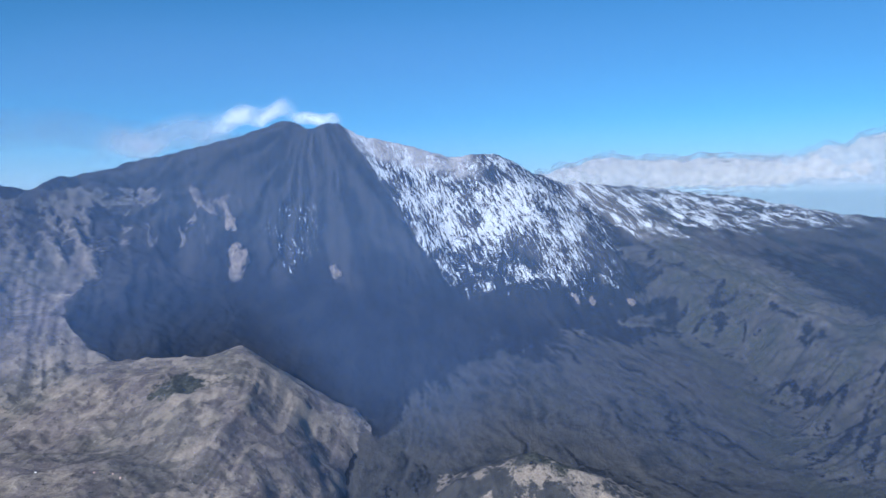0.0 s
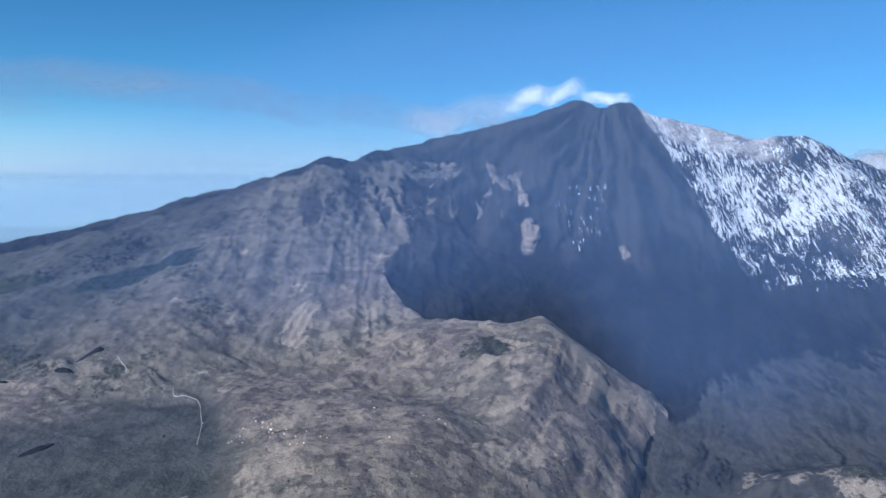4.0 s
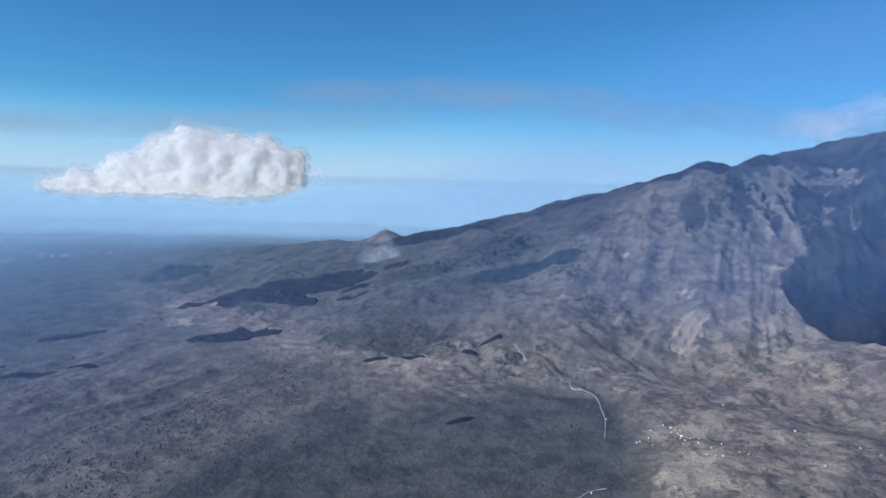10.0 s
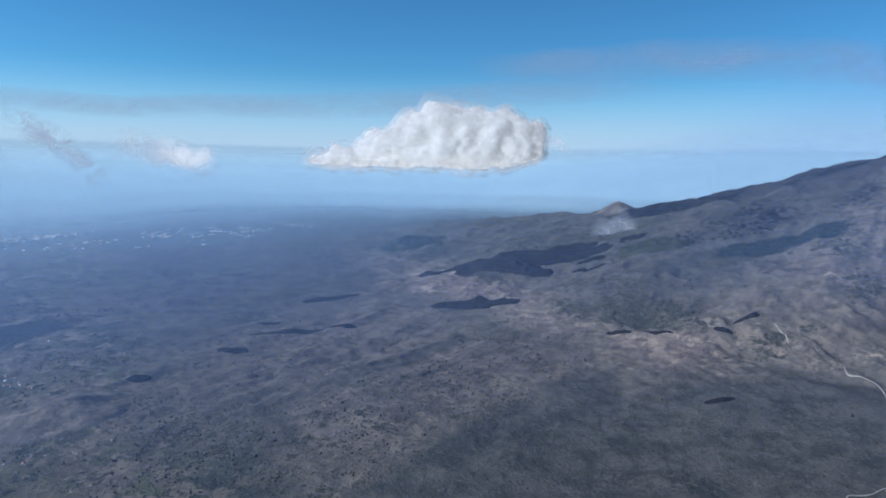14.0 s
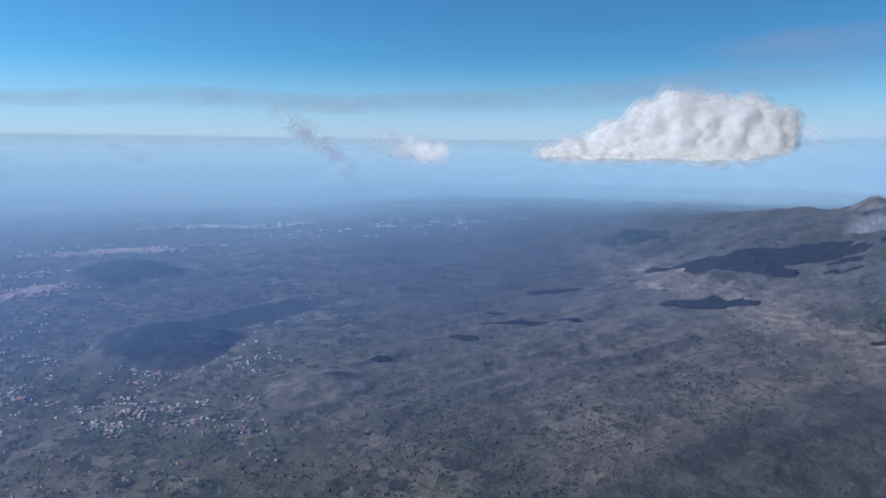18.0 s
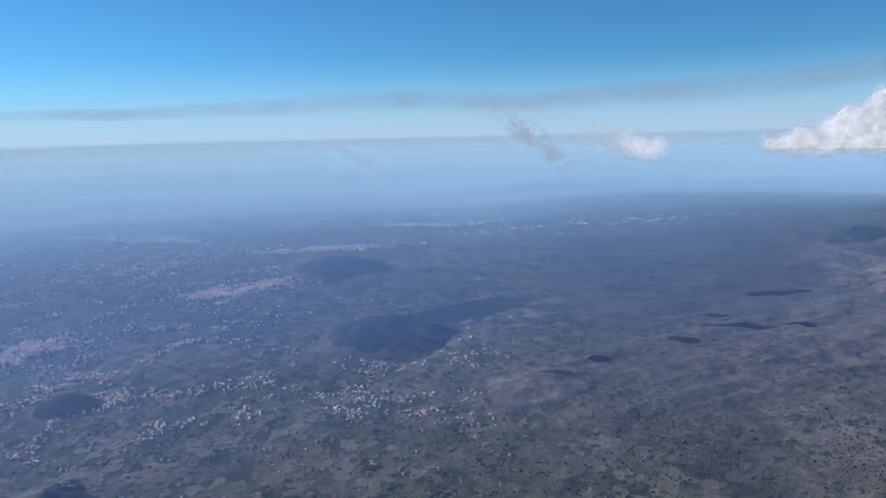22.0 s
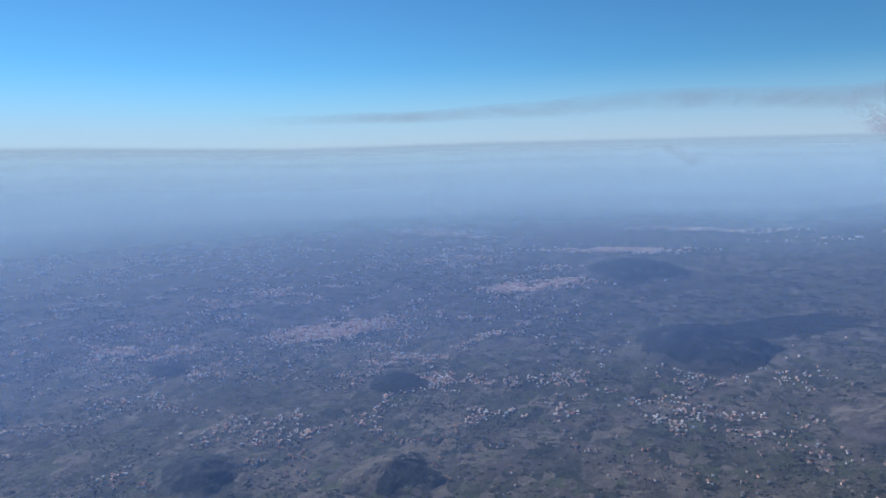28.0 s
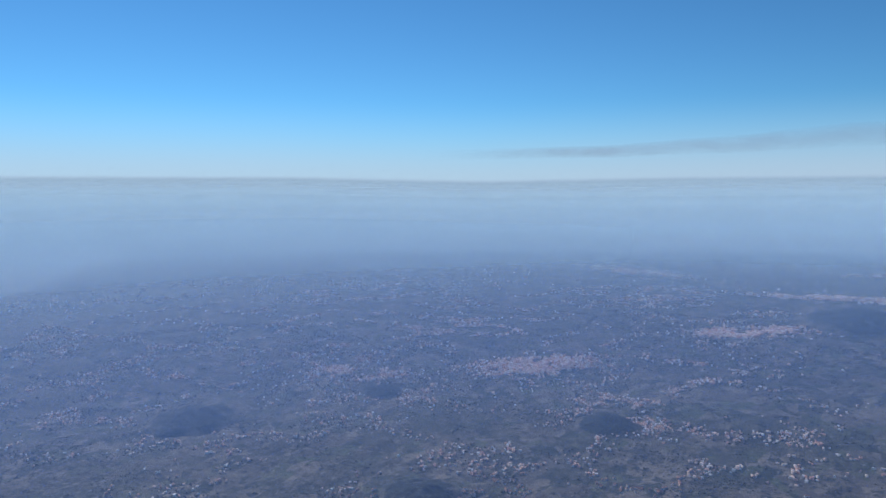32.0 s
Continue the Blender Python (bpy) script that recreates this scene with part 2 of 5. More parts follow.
LAND = land_material()
LAVA = plain_material("lava", (0.008, 0.008, 0.010), (0.022, 0.021, 0.022), 9, 0.95, 1.5)
WOOD = plain_material("wood_cover", (0.022, 0.028, 0.020), (0.055, 0.058, 0.040), 7, 0.95, 2.0)
TURF = plain_material("turf", (0.05, 0.062, 0.030), (0.115, 0.120, 0.065), 12, 0.95, 0.6)
HEATH = plain_material("heath", (0.045, 0.045, 0.036), (0.12, 0.105, 0.085), 14, 0.95, 1.0)
TRACK = plain_material("road_surface", (0.24, 0.23, 0.21), (0.36, 0.34, 0.31), 5, 0.9)
def town_material(name, tones, roofs):
    """House walls of many tones, one to each house, under roofs of their own."""
    n = Nodes(name)
    pick = n.add("ShaderNodeNewGeometry")
    sep = n.add("ShaderNodeSeparateXYZ")
    n.join(pick.outputs["True Normal"], sep.inputs[0])
    ramps = []
    for colors in (tones, roofs):
        r = n.add("ShaderNodeValToRGB")
        r.color_ramp.interpolation = "CONSTANT"
        while len(r.color_ramp.elements) < len(colors):
            r.color_ramp.elements.new(0.5)
        for k, (e, c) in enumerate(zip(r.color_ramp.elements, colors)):
            e.position, e.color = k / len(colors), (*c, 1)
        n.join(pick.outputs["Random Per Island"], r.inputs[0])
        ramps.append(r.outputs[0])
    return n.done(n.mix(n.step(sep.outputs["Z"], 0.6, 0.7), *ramps), 0.85)


TOWN_PALE = town_material("pale_town", ((0.66, 0.62, 0.57), (0.78, 0.75, 0.70), (0.55, 0.45, 0.38), (0.84, 0.82, 0.80)), ((0.42, 0.27, 0.21), (0.62, 0.56, 0.52), (0.36, 0.20, 0.15), (0.74, 0.72, 0.70)))
TOWN_WARM = town_material("warm_town", ((0.80, 0.56, 0.44), (0.84, 0.68, 0.56), (0.70, 0.43, 0.33), (0.84, 0.76, 0.68)), ((0.60, 0.36, 0.27), (0.66, 0.45, 0.36), (0.50, 0.28, 0.21), (0.70, 0.54, 0.46)))
PLASTER = plain_material("plaster", (0.64, 0.62, 0.58), (0.82, 0.80, 0.77), 6, 0.85)
OCHRE = plain_material("ochre_plaster", (0.60, 0.37, 0.28), (0.84, 0.58, 0.45), 6, 0.85)
TILES = plain_material("roof_tiles", (0.26, 0.13, 0.09), (0.44, 0.26, 0.18), 3, 0.85)
CROWN = plain_material("tree_crowns", (0.045, 0.048, 0.038), (0.110, 0.100, 0.078), 8, 0.95)
ROCK = plain_material("bare_rock", (0.13, 0.105, 0.095), (0.27, 0.22, 0.19), 6, 0.95, 1.2)
SEA = sea_material()


# ---------------------------------------------------------------- relief
def smooth01(v):
    v = np.clip(v, 0.0, 1.0)
    return v * v * (3.0 - 2.0 * v)


def ramp(v, a, b):
    return smooth01((v - a) / (b - a))


def lattice(ix, iy, seed):
    h = (ix * 374761393 + iy * 668265263 + seed * 974634777) & 0x7FFFFFFF
    h = ((h ^ (h >> 13)) * 1274126177) & 0x7FFFFFFF
    h = (h ^ (h >> 16)) & 0xFFFF
    return h / 65535.0


def grain(x, y, seed=0):
    """Smooth value noise, 0 to 1, one cell a unit."""
    fx, fy = np.floor(x), np.floor(y)
    ix, iy = fx.astype(np.int64), fy.astype(np.int64)
    u, v = smooth01(x - fx), smooth01(y - fy)
    a, b = lattice(ix, iy, seed), lattice(ix + 1, iy, seed)
    c, d = lattice(ix, iy + 1, seed), lattice(ix + 1, iy + 1, seed)
    return (a * (1 - u) + b * u) * (1 - v) + (c * (1 - u) + d * u) * v


def fbm(x, y, size, octaves=4, seed=0, gain=0.5):
    total, amp, norm = 0.0, 1.0, 0.0
    c, s = 0.8, 0.6
    x, y = x / size, y / size
    for k in range(octaves):
        total = total + amp * grain(x, y, seed + 17 * k)
        norm += amp
        amp *= gain
        x, y = 2.03 * (c * x - s * y) + 5.3, 2.03 * (s * x + c * y) + 1.7
    return total / norm


def ridged(x, y, size, octaves=4, seed=0):
    total, amp, norm = 0.0, 1.0, 0.0
    c, s = 0.8, 0.6
    x, y = x / size, y / size
    for k in range(octaves):
        total = total + amp * (1.0 - np.abs(2.0 * grain(x, y, seed + 13 * k) - 1.0))
        norm += amp
        amp *= 0.5
        x, y = 2.1 * (c * x - s * y) + 3.1, 2.1 * (s * x + c * y) + 8.7
    return total / norm


def crest(x, y, line, rounding):
    """Height of the tent under a crest line, and the distance to the line."""
    best = np.full(x.shape, 1e9)
    top = np.full(x.shape, -1e9)
    for p, q in zip(line[:-1], line[1:]):
        dx, dy = q[0] - p[0], q[1] - p[1]
        u = np.clip(((x - p[0]) * dx + (y - p[1]) * dy) / (dx * dx + dy * dy), 0, 1)
        d = np.hypot(x - p[0] - u * dx, y - p[1] - u * dy)
        best = np.minimum(best, d)
        lean = 0.5 + 0.5 * (dx * (y - p[1]) - dy * (x - p[0])) / (math.hypot(dx, dy) * (d + 0.01))
        fall = lean * (p[3] * (1 - u) + q[3] * u) + (1 - lean) * (p[4] * (1 - u) + q[4] * u)
        top = np.maximum(top, p[2] * (1 - u) + q[2] * u - fall * (np.sqrt(d * d + rounding * rounding) - rounding))
    return top, best


def blend_max(a, b, w):
    h = np.clip(0.5 + 0.5 * (a - b) / w, 0, 1)
    return b * (1 - h) + a * h + w * h * (1 - h)


SUMMIT = (-352.0, 1548.0)
# crest lines: x, y, height, fall to the left of its run, fall to the right
NORTH_RIM = [(-352, 1548, 549, .75, 1.02), (-233, 1543, 541, .6, 1.02), (-164, 1561, 511, .6, 1.0), (-7, 1600, 474, .6, .92),
             (93, 1573, 476, .6, .95), (180, 1620, 440, .6, .9), (266, 1679, 414, .5, .75), (530, 1929, 402, .35, .36),
             (880, 2125, 373, .3, .27), (1162, 2326, 328, .3, .23), (1541, 2574, 294, .3, .2), (2400, 3050, 230, .3, .16)]
SOUTH_RIM = [(-352, 1548, 549, 1.02, .7), (-430, 1475, 512, .98, .6), (-519, 1411, 482, .9, .5), (-608, 1357, 457, .84, .45),
             (-690, 1200, 404, .62, .4), (-734, 1162, 403, .55, .4), (-978, 1100, 325, .36, .3), (-1237, 900, 236, .3, .25),
             (-1504, 910, 205, .24, .2), (-2177, 790, 112, .12, .12), (-3000, 600, 60, .08, .08)]
SPUR = [(-734, 1162, 403, .55, .45), (-755, 1000, 305, .5, .42), (-728, 816, 222, .45, .4), (-774, 628, 150, .32, .3), (-800, 500, 100, .2, .2)]
FORE_RIDGE = [(-725, 1060, 285, .6, .5), (-640, 1020, 246, .5, .42), (-585, 980, 220, .6, .38), (-545, 950, 203, .75, .34), (-490, 912, 196, .8, .31), (-445, 892, 190, .8, .30), (-417, 870, 183, .8, .29),
              (-355, 868, 188, .85, .29), (-300, 866, 189, .9, .29), (-256, 864, 201, .95, .32), (-226, 862, 182, .95, .32), (-178, 875, 147, .95, .36), (-138, 892, 119, .9, .5), (-120, 905, 106, .9, .55)]
NEAR_KNOLL = [(55, 762, 76, .5, .5), (80, 741, 108, .55, .6), (140, 730, 84, .5, .6), (190, 700, 45, .4, .5)]
EAST_BROW = [(255, 1672, 398, .5, .7), (365, 1599, 321, .22, .68), (455, 1524, 263, .2, .66), (519, 1471, 231, .18, .66), (580, 1394, 204, .16, .6),
             (617, 1312, 182, .14, .6), (650, 1218, 159, .14, .55), (671, 1125, 140, .14, .5), (730, 960, 112, .12, .3), (860, 700, 70, .1, .2)]


def beside(x, y, line):
    """Metres to the left of a line's run; below 0 to its right."""
    best, side = np.full(x.shape, 1e9), np.zeros(x.shape)
    for p, q in zip(line[:-1], line[1:]):
        dx, dy = q[0] - p[0], q[1] - p[1]
        u = np.clip(((x - p[0]) * dx + (y - p[1]) * dy) / (dx * dx + dy * dy), 0, 1)
        d = np.hypot(x - p[0] - u * dx, y - p[1] - u * dy)
        side = np.where(d < best, d * np.sign(dx * (y - p[1]) - dy * (x - p[0])), side)
        best = np.minimum(best, d)
    return side


# bare ribs of rock that stand out of the ash: ends, half width, how pale
RIBS = [(-606, 1146, -515, 1040, 9, 1.0), (-618, 1094, -556, 1032, 8, 0.9), (-600, 1190, -570, 1140, 7, 0.8), (-655, 1080, -600, 1010, 9, 0.6), (-640, 1150, -612, 1120, 6, 0.7),
        (-478, 1330, -436, 1305, 11, 0.8), (-418, 1330, -388, 1288, 8, 0.7), (-372, 1236, -362, 1206, 17, 1.0), (-520, 1235, -500, 1200, 6, 0.6), (-470, 1260, -455, 1235, 5, 0.6),
        (-200, 1253, -196, 1249, 8, 1.0), (221, 1288, 226, 1282, 8, 1.0), (284, 1345, 292, 1336, 6, 0.8), (332, 1342, 344, 1334, 6, 0.8)]


def rib_rise(x, y):
    """How far a rib stands there, 0 to 1."""
    wx, wy = x + 26 * (fbm(x, y, 18, 4, 231) - 0.5), y + 26 * (fbm(x, y, 18, 4, 232) - 0.5)
    best = np.zeros(x.shape)
    for ax, ay, bx, by, half, strong in RIBS:
        dx, dy = bx - ax, by - ay
        u = np.clip(((wx - ax) * dx + (wy - ay) * dy) / (dx * dx + dy * dy), 0, 1)
        best = np.maximum(best, strong * (1 - ramp(np.hypot(wx - ax - u * dx, wy - ay - u * dy), 0.35 * half, 1.25 * half)))
    return best


def skirt(x, y):
    """How far the brown foot of the fore ridge covers the plain."""
    bound = np.interp(y, (300, 404, 528, 612, 666, 760), (-370, -401, -471, -557, -700, -760))
    return ramp(x - bound, -22, 40) * (1 - ramp(x, -136, -114)) * ramp(y, 230, 310) * (1 - ramp(y, 800, 900))


def flow_lines(x, y):
    """Levees of the lava that ran down the valley, spreading from below the headwall."""
    wx, wy = x + 130 * (fbm(x, y, 150, 5, 81, 0.6) - 0.5), y + 130 * (fbm(x, y, 150, 5, 82, 0.6) - 0.5)
    a, r = np.arctan2(wx + 120, 1650 - wy), np.hypot(wx + 120, 1650 - wy)
    return 0.6 * ridged(a * 52, r / 110, 1.0, 3, 83) + 0.4 * ridged(a * 120 + 9, r / 60, 1.0, 2, 84)


def tent(x, y, line, rounding=10.0, flute=0.0, pitch=40.0, seed=0, west=-9e9):
    out, d = crest(x, y, line, rounding)
    if flute:
        wander = 60.0 * (fbm(x, y, 140.0, 3, seed + 5) - 0.5)
        a, b = line[0], line[-1]
        chord = math.hypot(b[0] - a[0], b[1] - a[1])
        along = ((x - a[0]) * (b[0] - a[0]) + (y - a[1]) * (b[1] - a[1])) / chord + wander
        rib = 1.0 - np.abs(2.0 * grain(along / pitch, d / 260.0 + seed, seed) - 1.0)
        rib += 0.5 * (1.0 - np.abs(2.0 * grain(along / pitch * 2.3, d / 150.0, seed + 3) - 1.0))
        rib += 0.35 * (1.0 - np.abs(2.0 * grain(along / pitch * 5.1, d / 70.0, seed + 8) - 1.0)) - 0.17
        out = out - flute * ramp(x, west - 220, west) * (1.0 - rib) * ramp(d, 4, 80) * (1.0 - ramp(d, 420, 700))
    return out


def plain(x, y):
    r = np.hypot(x + 352, y - 1548)
    z = 48 + 52 * ramp(y, -250, 650) + 14 * ramp(-x, 500, 1500)
    far = np.hypot(x + 110, y + 120)
    z = z - 44 * ramp(far, 1700, 3400)
    z = z + 26 * (1 - ramp(r, 900, 1300)) * (1 - ramp(x, -120, -60)) - 72 * ramp(x, -330, -98) * ramp(y, 200, 520)
    return z


def floor_of_valley(x, y):
    z = 165 - 0.19 * (x - 252) + 0.327 * (y - 1298)
    return blend_max(z, 28 + 0 * x, 60)


def relief(x, y):
    """Height, and how far each of the landforms rules there: volcano, fore ridge, valley floor."""
    x, y = np.asarray(x, float), np.asarray(y, float)
    wx = x + 34 * (fbm(x, y, 160, 3, 71) - 0.5)
    wy = y + 34 * (fbm(x, y, 160, 3, 72) - 0.5)
    rough = fbm(x, y, 90, 5, 11) - 0.5
    crag = ridged(x, y, 70, 4, 31) - 0.6
    north = tent(wx, wy, NORTH_RIM[:7], 4, 7, 34, 1)
    past_brow = beside(x, y, EAST_BROW)
    north = np.maximum(north, tent(wx, wy, NORTH_RIM[6:], 4, 8, 40, 1) - 0.7 * np.maximum(-past_brow, 0))
    south = tent(wx, wy, SOUTH_RIM, 6, 10, 52, 2, -720)
    spur = tent(wx, wy, SPUR, 12, 7, 40, 3, -720)
    brow = tent(x + 0.6 * (wx - x), y + 0.6 * (wy - y), EAST_BROW, 5, 26, 36, 4)
    volcano = np.maximum(np.maximum(north, south), blend_max(spur, brow, 4))
    on_crest = ramp(crest(x, y, FORE_RIDGE, 4.0)[1], 6, 70)
    fore = tent(x + on_crest * (wx - x), y + on_crest * (wy - y), FORE_RIDGE, 2, 8, 34, 5)
    fore = fore - (0.55 * np.maximum(x + 220, 0) + 0.9 * np.maximum(x + 122, 0)) * (1 - ramp(y, 775, 880)) - 0.6 * np.maximum(x + 122, 0)
    fore = blend_max(fore, tent(wx, wy, NEAR_KNOLL, 4, 10, 22, 6), 6)
    inside = ramp(x, -640, -430) * (1 - ramp(x, 520, 760)) * ramp(y + 0.28 * (x + 400) + 200 * ramp(x, -132, -100), 640, 860) * (1 - ramp(y, 1400, 1500))
    low = plain(x, y) + 16 * (fbm(x, y, 260, 4, 41) - 0.5) + 9 * rough + 3.0 * (ridged(x, y, 34, 4, 35) - 0.6)
    low = low + 15 * (ridged(x + 0.25 * y, 0.22 * y, 62, 4, 36) - 0.6) * ramp(-x, 820, 900) * (1 - ramp(-x, 1150, 1300)) * ramp(y, -220, -80) * (1 - ramp(y, 330, 450))
    foot = skirt(x, y)
    low = low + foot * (12 + 7 * crag + 4 * (ridged(x, y, 24, 4, 34) - 0.6))
    floor = floor_of_valley(x, y) + 10 * (fbm(x, y, 120, 4, 51) - 0.5) + 3 * crag + 3.2 * (flow_lines(x, y) - 0.6)
    base = low * (1 - inside) + floor * inside
    calm = 1 - 0.6 * np.exp(-((x + 260) / 260) ** 2 - ((y - 1480) / 240) ** 2)
    volcano = volcano + calm * (12 * rough + 13 * crag) + 5 * (ridged(x, y, 22, 4, 33) - 0.6) + 7 * rib_rise(x, y)
    fore = fore + (0.25 + 0.75 * on_crest) * (11 * rough + 8 * crag) + 6 * (ridged(x, y, 24, 4, 34) - 0.6)
    high = np.maximum(volcano, fore)
    z = blend_max(high, base, 16)
    z = np.where(inside > 0.5, np.maximum(z, np.maximum(high, base)), z)
    near_summit = np.hypot(x + 296, (y - 1545) * 0.7)
    z = z - 13 * np.exp(-(near_summit / 22.0) ** 2)
    sea = ramp(coast(x, y), 0, 60)
    z = z * (1 - sea) - 6 * sea
    return z, volcano - base, fore - np.maximum(base, volcano), inside


def coast(x, y):
    """Metres out to sea from the shore line; below 0 inland."""
    wiggle = 70 * (fbm(x, y, 400, 3, 91) - 0.5)
    return np.minimum(0.696 * (x + 1079) - 0.718 * (y + 2592), 0.90 * (x + 2078) - 0.43 * (y + 3560)) + wiggle


def sheet(name, points, faces, material, smooth=True):
    me = bpy.data.meshes.new(name)
    me.vertices.add(len(points))
    me.vertices.foreach_set("co", np.asarray(points, np.float32).ravel())
    faces = np.asarray(faces, np.int32)
    n, k = faces.shape
    me.loops.add(n * k)
    me.loops.foreach_set("vertex_index", faces.ravel())
    me.polygons.add(n)
    me.polygons.foreach_set("loop_start", np.arange(0, n * k, k, dtype=np.int32))
    me.polygons.foreach_set("loop_total", np.full(n, k, np.int32))
    me.polygons.foreach_set("use_smooth", np.full(n, smooth, bool))
    me.update(calc_edges=True)
    me.materials.append(material)
    return me


def carry(me, name, values):
    me.attributes.new(name, "FLOAT", "POINT").data.foreach_set("value", np.asarray(values, np.float32))


def part(name, bm, material, parent, label=""):
    me = bpy.data.meshes.new(name)
    bm.to_mesh(me)
    bm.free()
    me.materials.append(material)
    ob = new(name, me)
    ob.parent = parent
    return tagged(ob, label)


def height(x, y):
    return float(relief(np.array([x]), np.array([y]))[0][0])


# ---------------------------------------------------------------- the land, in rings round the middle of the flight
MIDDLE = (-110.0, -120.0)


def land_cover(x, y, z, volcano, fore, inside):
    """Where snow, black ash, scrub and pale grass lie."""
    wx, wy = x + 22 * (fbm(x, y, 55, 3, 210) - 0.5), y + 30 * (fbm(x, y, 55, 3, 211) - 0.5)
    rim = crest(x, y, NORTH_RIM, 6.0)[1]
    patch = fbm(x, y, 40, 4, 202)
    west_edge = x - (-150 + (1454 - y) * 0.85 + 26 * (fbm(x, y, 60, 3, 203) - 0.5))
    bowl = ramp(west_edge, -4, 8) * (1 - ramp(x, 250, 330)) * (y > 1250)
    thin = 0.16 + 0.31 * ramp(z, 235, 320) - 0.16 * (1 - ramp(rim, 44, 60)) * (x < 60)
    thin = thin - 0.24 * np.exp(-(((x - 95) / 60) ** 2 + ((z - 445) / 40) ** 2)) + 0.35 * np.exp(-(((x - 75) / 14) ** 2 + ((z - 350) / 16) ** 2))
    snow = bowl * np.clip(thin + 0.9 * (patch - 0.5), 0, 1) * ramp(z, 200, 255)
    low_flecks = ramp(west_edge, -4, 40) * (1 - ramp(x, 300, 380)) * ramp(z, 180, 235) * (y > 1250) * np.clip(0.34 + 0.8 * (fbm(x, y, 30, 3, 206) - 0.5), 0, 1)
    brow_z, brow = crest(x, y, EAST_BROW, 6.0)
    outer = ramp((x - 255) * 0.75 + (y - 1672) * 0.66, -10, 30)
    along, across = 0.66 * x - 0.75 * y, 0.75 * x + 0.66 * y
    flank = ramp(x, 235, 270) * outer * ramp(z, 262, 330) * np.clip(0.42 + 1.7 * (fbm(along / 2.2, across, 17, 5, 204) - 0.5), 0, 1) * (y > 1400)
    snow = np.maximum(np.maximum(snow, flank), low_flecks)
    dust = bowl * (1 - ramp(rim, 44, 66)) * (1 - ramp(x, 20, 80)) * (0.85 + 0.8 * (patch - 0.4)) + 0.35 * flank
    flecks = (np.hypot(x + 285, (y - 1310) * 0.7) < 50) * 0.34 * fbm(x, y, 20, 2, 205)
    snow = np.maximum(snow, flecks)
    floor_ash = inside * (1 - ramp(fore, -3, 3))
    floor_ash = floor_ash * (1 - ramp(volcano, -2, 8) * ramp(x, 260, 320))
    edge = np.interp(x, (-130, -61, 92, 250, 400, 520, 700), (860, 950, 1150, 1230, 1290, 1310, 1310))
    levee = flow_lines(x, y)
    lava = ramp(edge - y + 150 * (fbm(x, y, 70, 4, 212) - 0.5) + 120 * (levee - 0.6), -60, 90) * ramp(x, -125, -108) * (1 - ramp(volcano, -6, 6)) * (1 - ramp(x, 800, 1100)) * ramp(y, 380, 480)
    floor_ash = floor_ash * (1 - 0.85 * lava)
    cone = ramp(z, 225, 300) * (1 - ramp(x, 200, 330)) * ramp(x + 90 * (fbm(x, 0.5 * y, 60, 4, 226) - 0.5) + 0.45 * (y - 1100), -640, -520)
    ash = np.maximum(floor_ash, cone)
    cliff = 0.75 * ramp(x, -700, -640) * (1 - ramp(x, -420, -330)) * ramp(z, 280, 320) * (1 - ramp(z, 385, 415)) * ramp(ridged(wx, 0.35 * wy, 19, 4, 207), 0.64, 0.80)
    cliff = np.maximum(cliff, ramp(x, -670, -640) * (1 - ramp(x, -545, -515)) * ramp(z, 368, 378) * (1 - ramp(z, 402, 414)) * ramp(fbm(x, y, 12, 3, 223), 0.36, 0.5))
    crop = np.exp(-(((x + 360) / 15) ** 2 + ((z - 268) / 22) ** 2)) + 0.7 * np.exp(-(((x + 395) / 14) ** 2 + ((z - 345) / 26) ** 2))
    crop = crop + np.exp(-(((x + 198) / 8) ** 2 + ((y - 1251) / 10) ** 2)) + np.exp(-(((x - 252) / 9) ** 2 + ((y - 1298) / 14) ** 2))
    crop = crop * (0.4 + 1.2 * fbm(x, y, 9, 3, 215))
    ribs = rib_rise(x, y)
    turn, out = np.arctan2(x + 300, 1600 - y), np.hypot(x + 300, 1600 - y)
    fan = fbm(turn * 15 + 2.6 * fbm(x, y, 70, 4, 241), out / 130, 1.0, 5, 240, 0.55) * (0.55 + 0.75 * ramp(z, 180, 300))
    ash = np.clip(ash - 0.75 * cliff - 0.5 * crop - 1.1 * ribs, 0, 1)
    bands = ridged(0.8 * wx + 0.6 * wy, 0.16 * (0.6 * wx - 0.8 * wy), 30, 4, 236)
    ash = np.maximum(ash, ramp(x, -735, -690) * (1 - ramp(x, -520, -470)) * ramp(z, 262, 330) * np.clip(0.72 - 1.1 * (bands - 0.62), 0, 0.95) * (1 - 0.9 * ribs) * (1 - 0.8 * cliff))
    beyond = y - 760 - 0.98 * (x + 915) + 60 * (fbm(x, y, 70, 4, 237) - 0.5)
    ash = np.maximum(ash, (0.30 + 0.36 * fbm(x, y, 60, 4, 239)) * ramp(beyond, 10, 90) * ramp(-x, 735, 790) * (1 - ramp(-x, 960, 1180)))
    ash = np.maximum(ash, 0.85 * ramp(-x, 690, 760) * (1 - ramp(crest(x, y, SOUTH_RIM, 6.0)[1], 25, 110)) * (1 - ramp(-x, 1150, 1500)))
    brown = np.maximum(1 - ramp(x + 514 + 26 * (fbm(x, y, 24, 4, 245) - 0.5), -5, 5), (1 - ramp(beside(x, y, FORE_RIDGE), -6, 6)) * ramp(-x, 425, 440))
    ash = ash * (1 - 0.9 * brown * (1 - ramp(y - 0.9 * (x + 514), 1030, 1080)) * (x > -735))
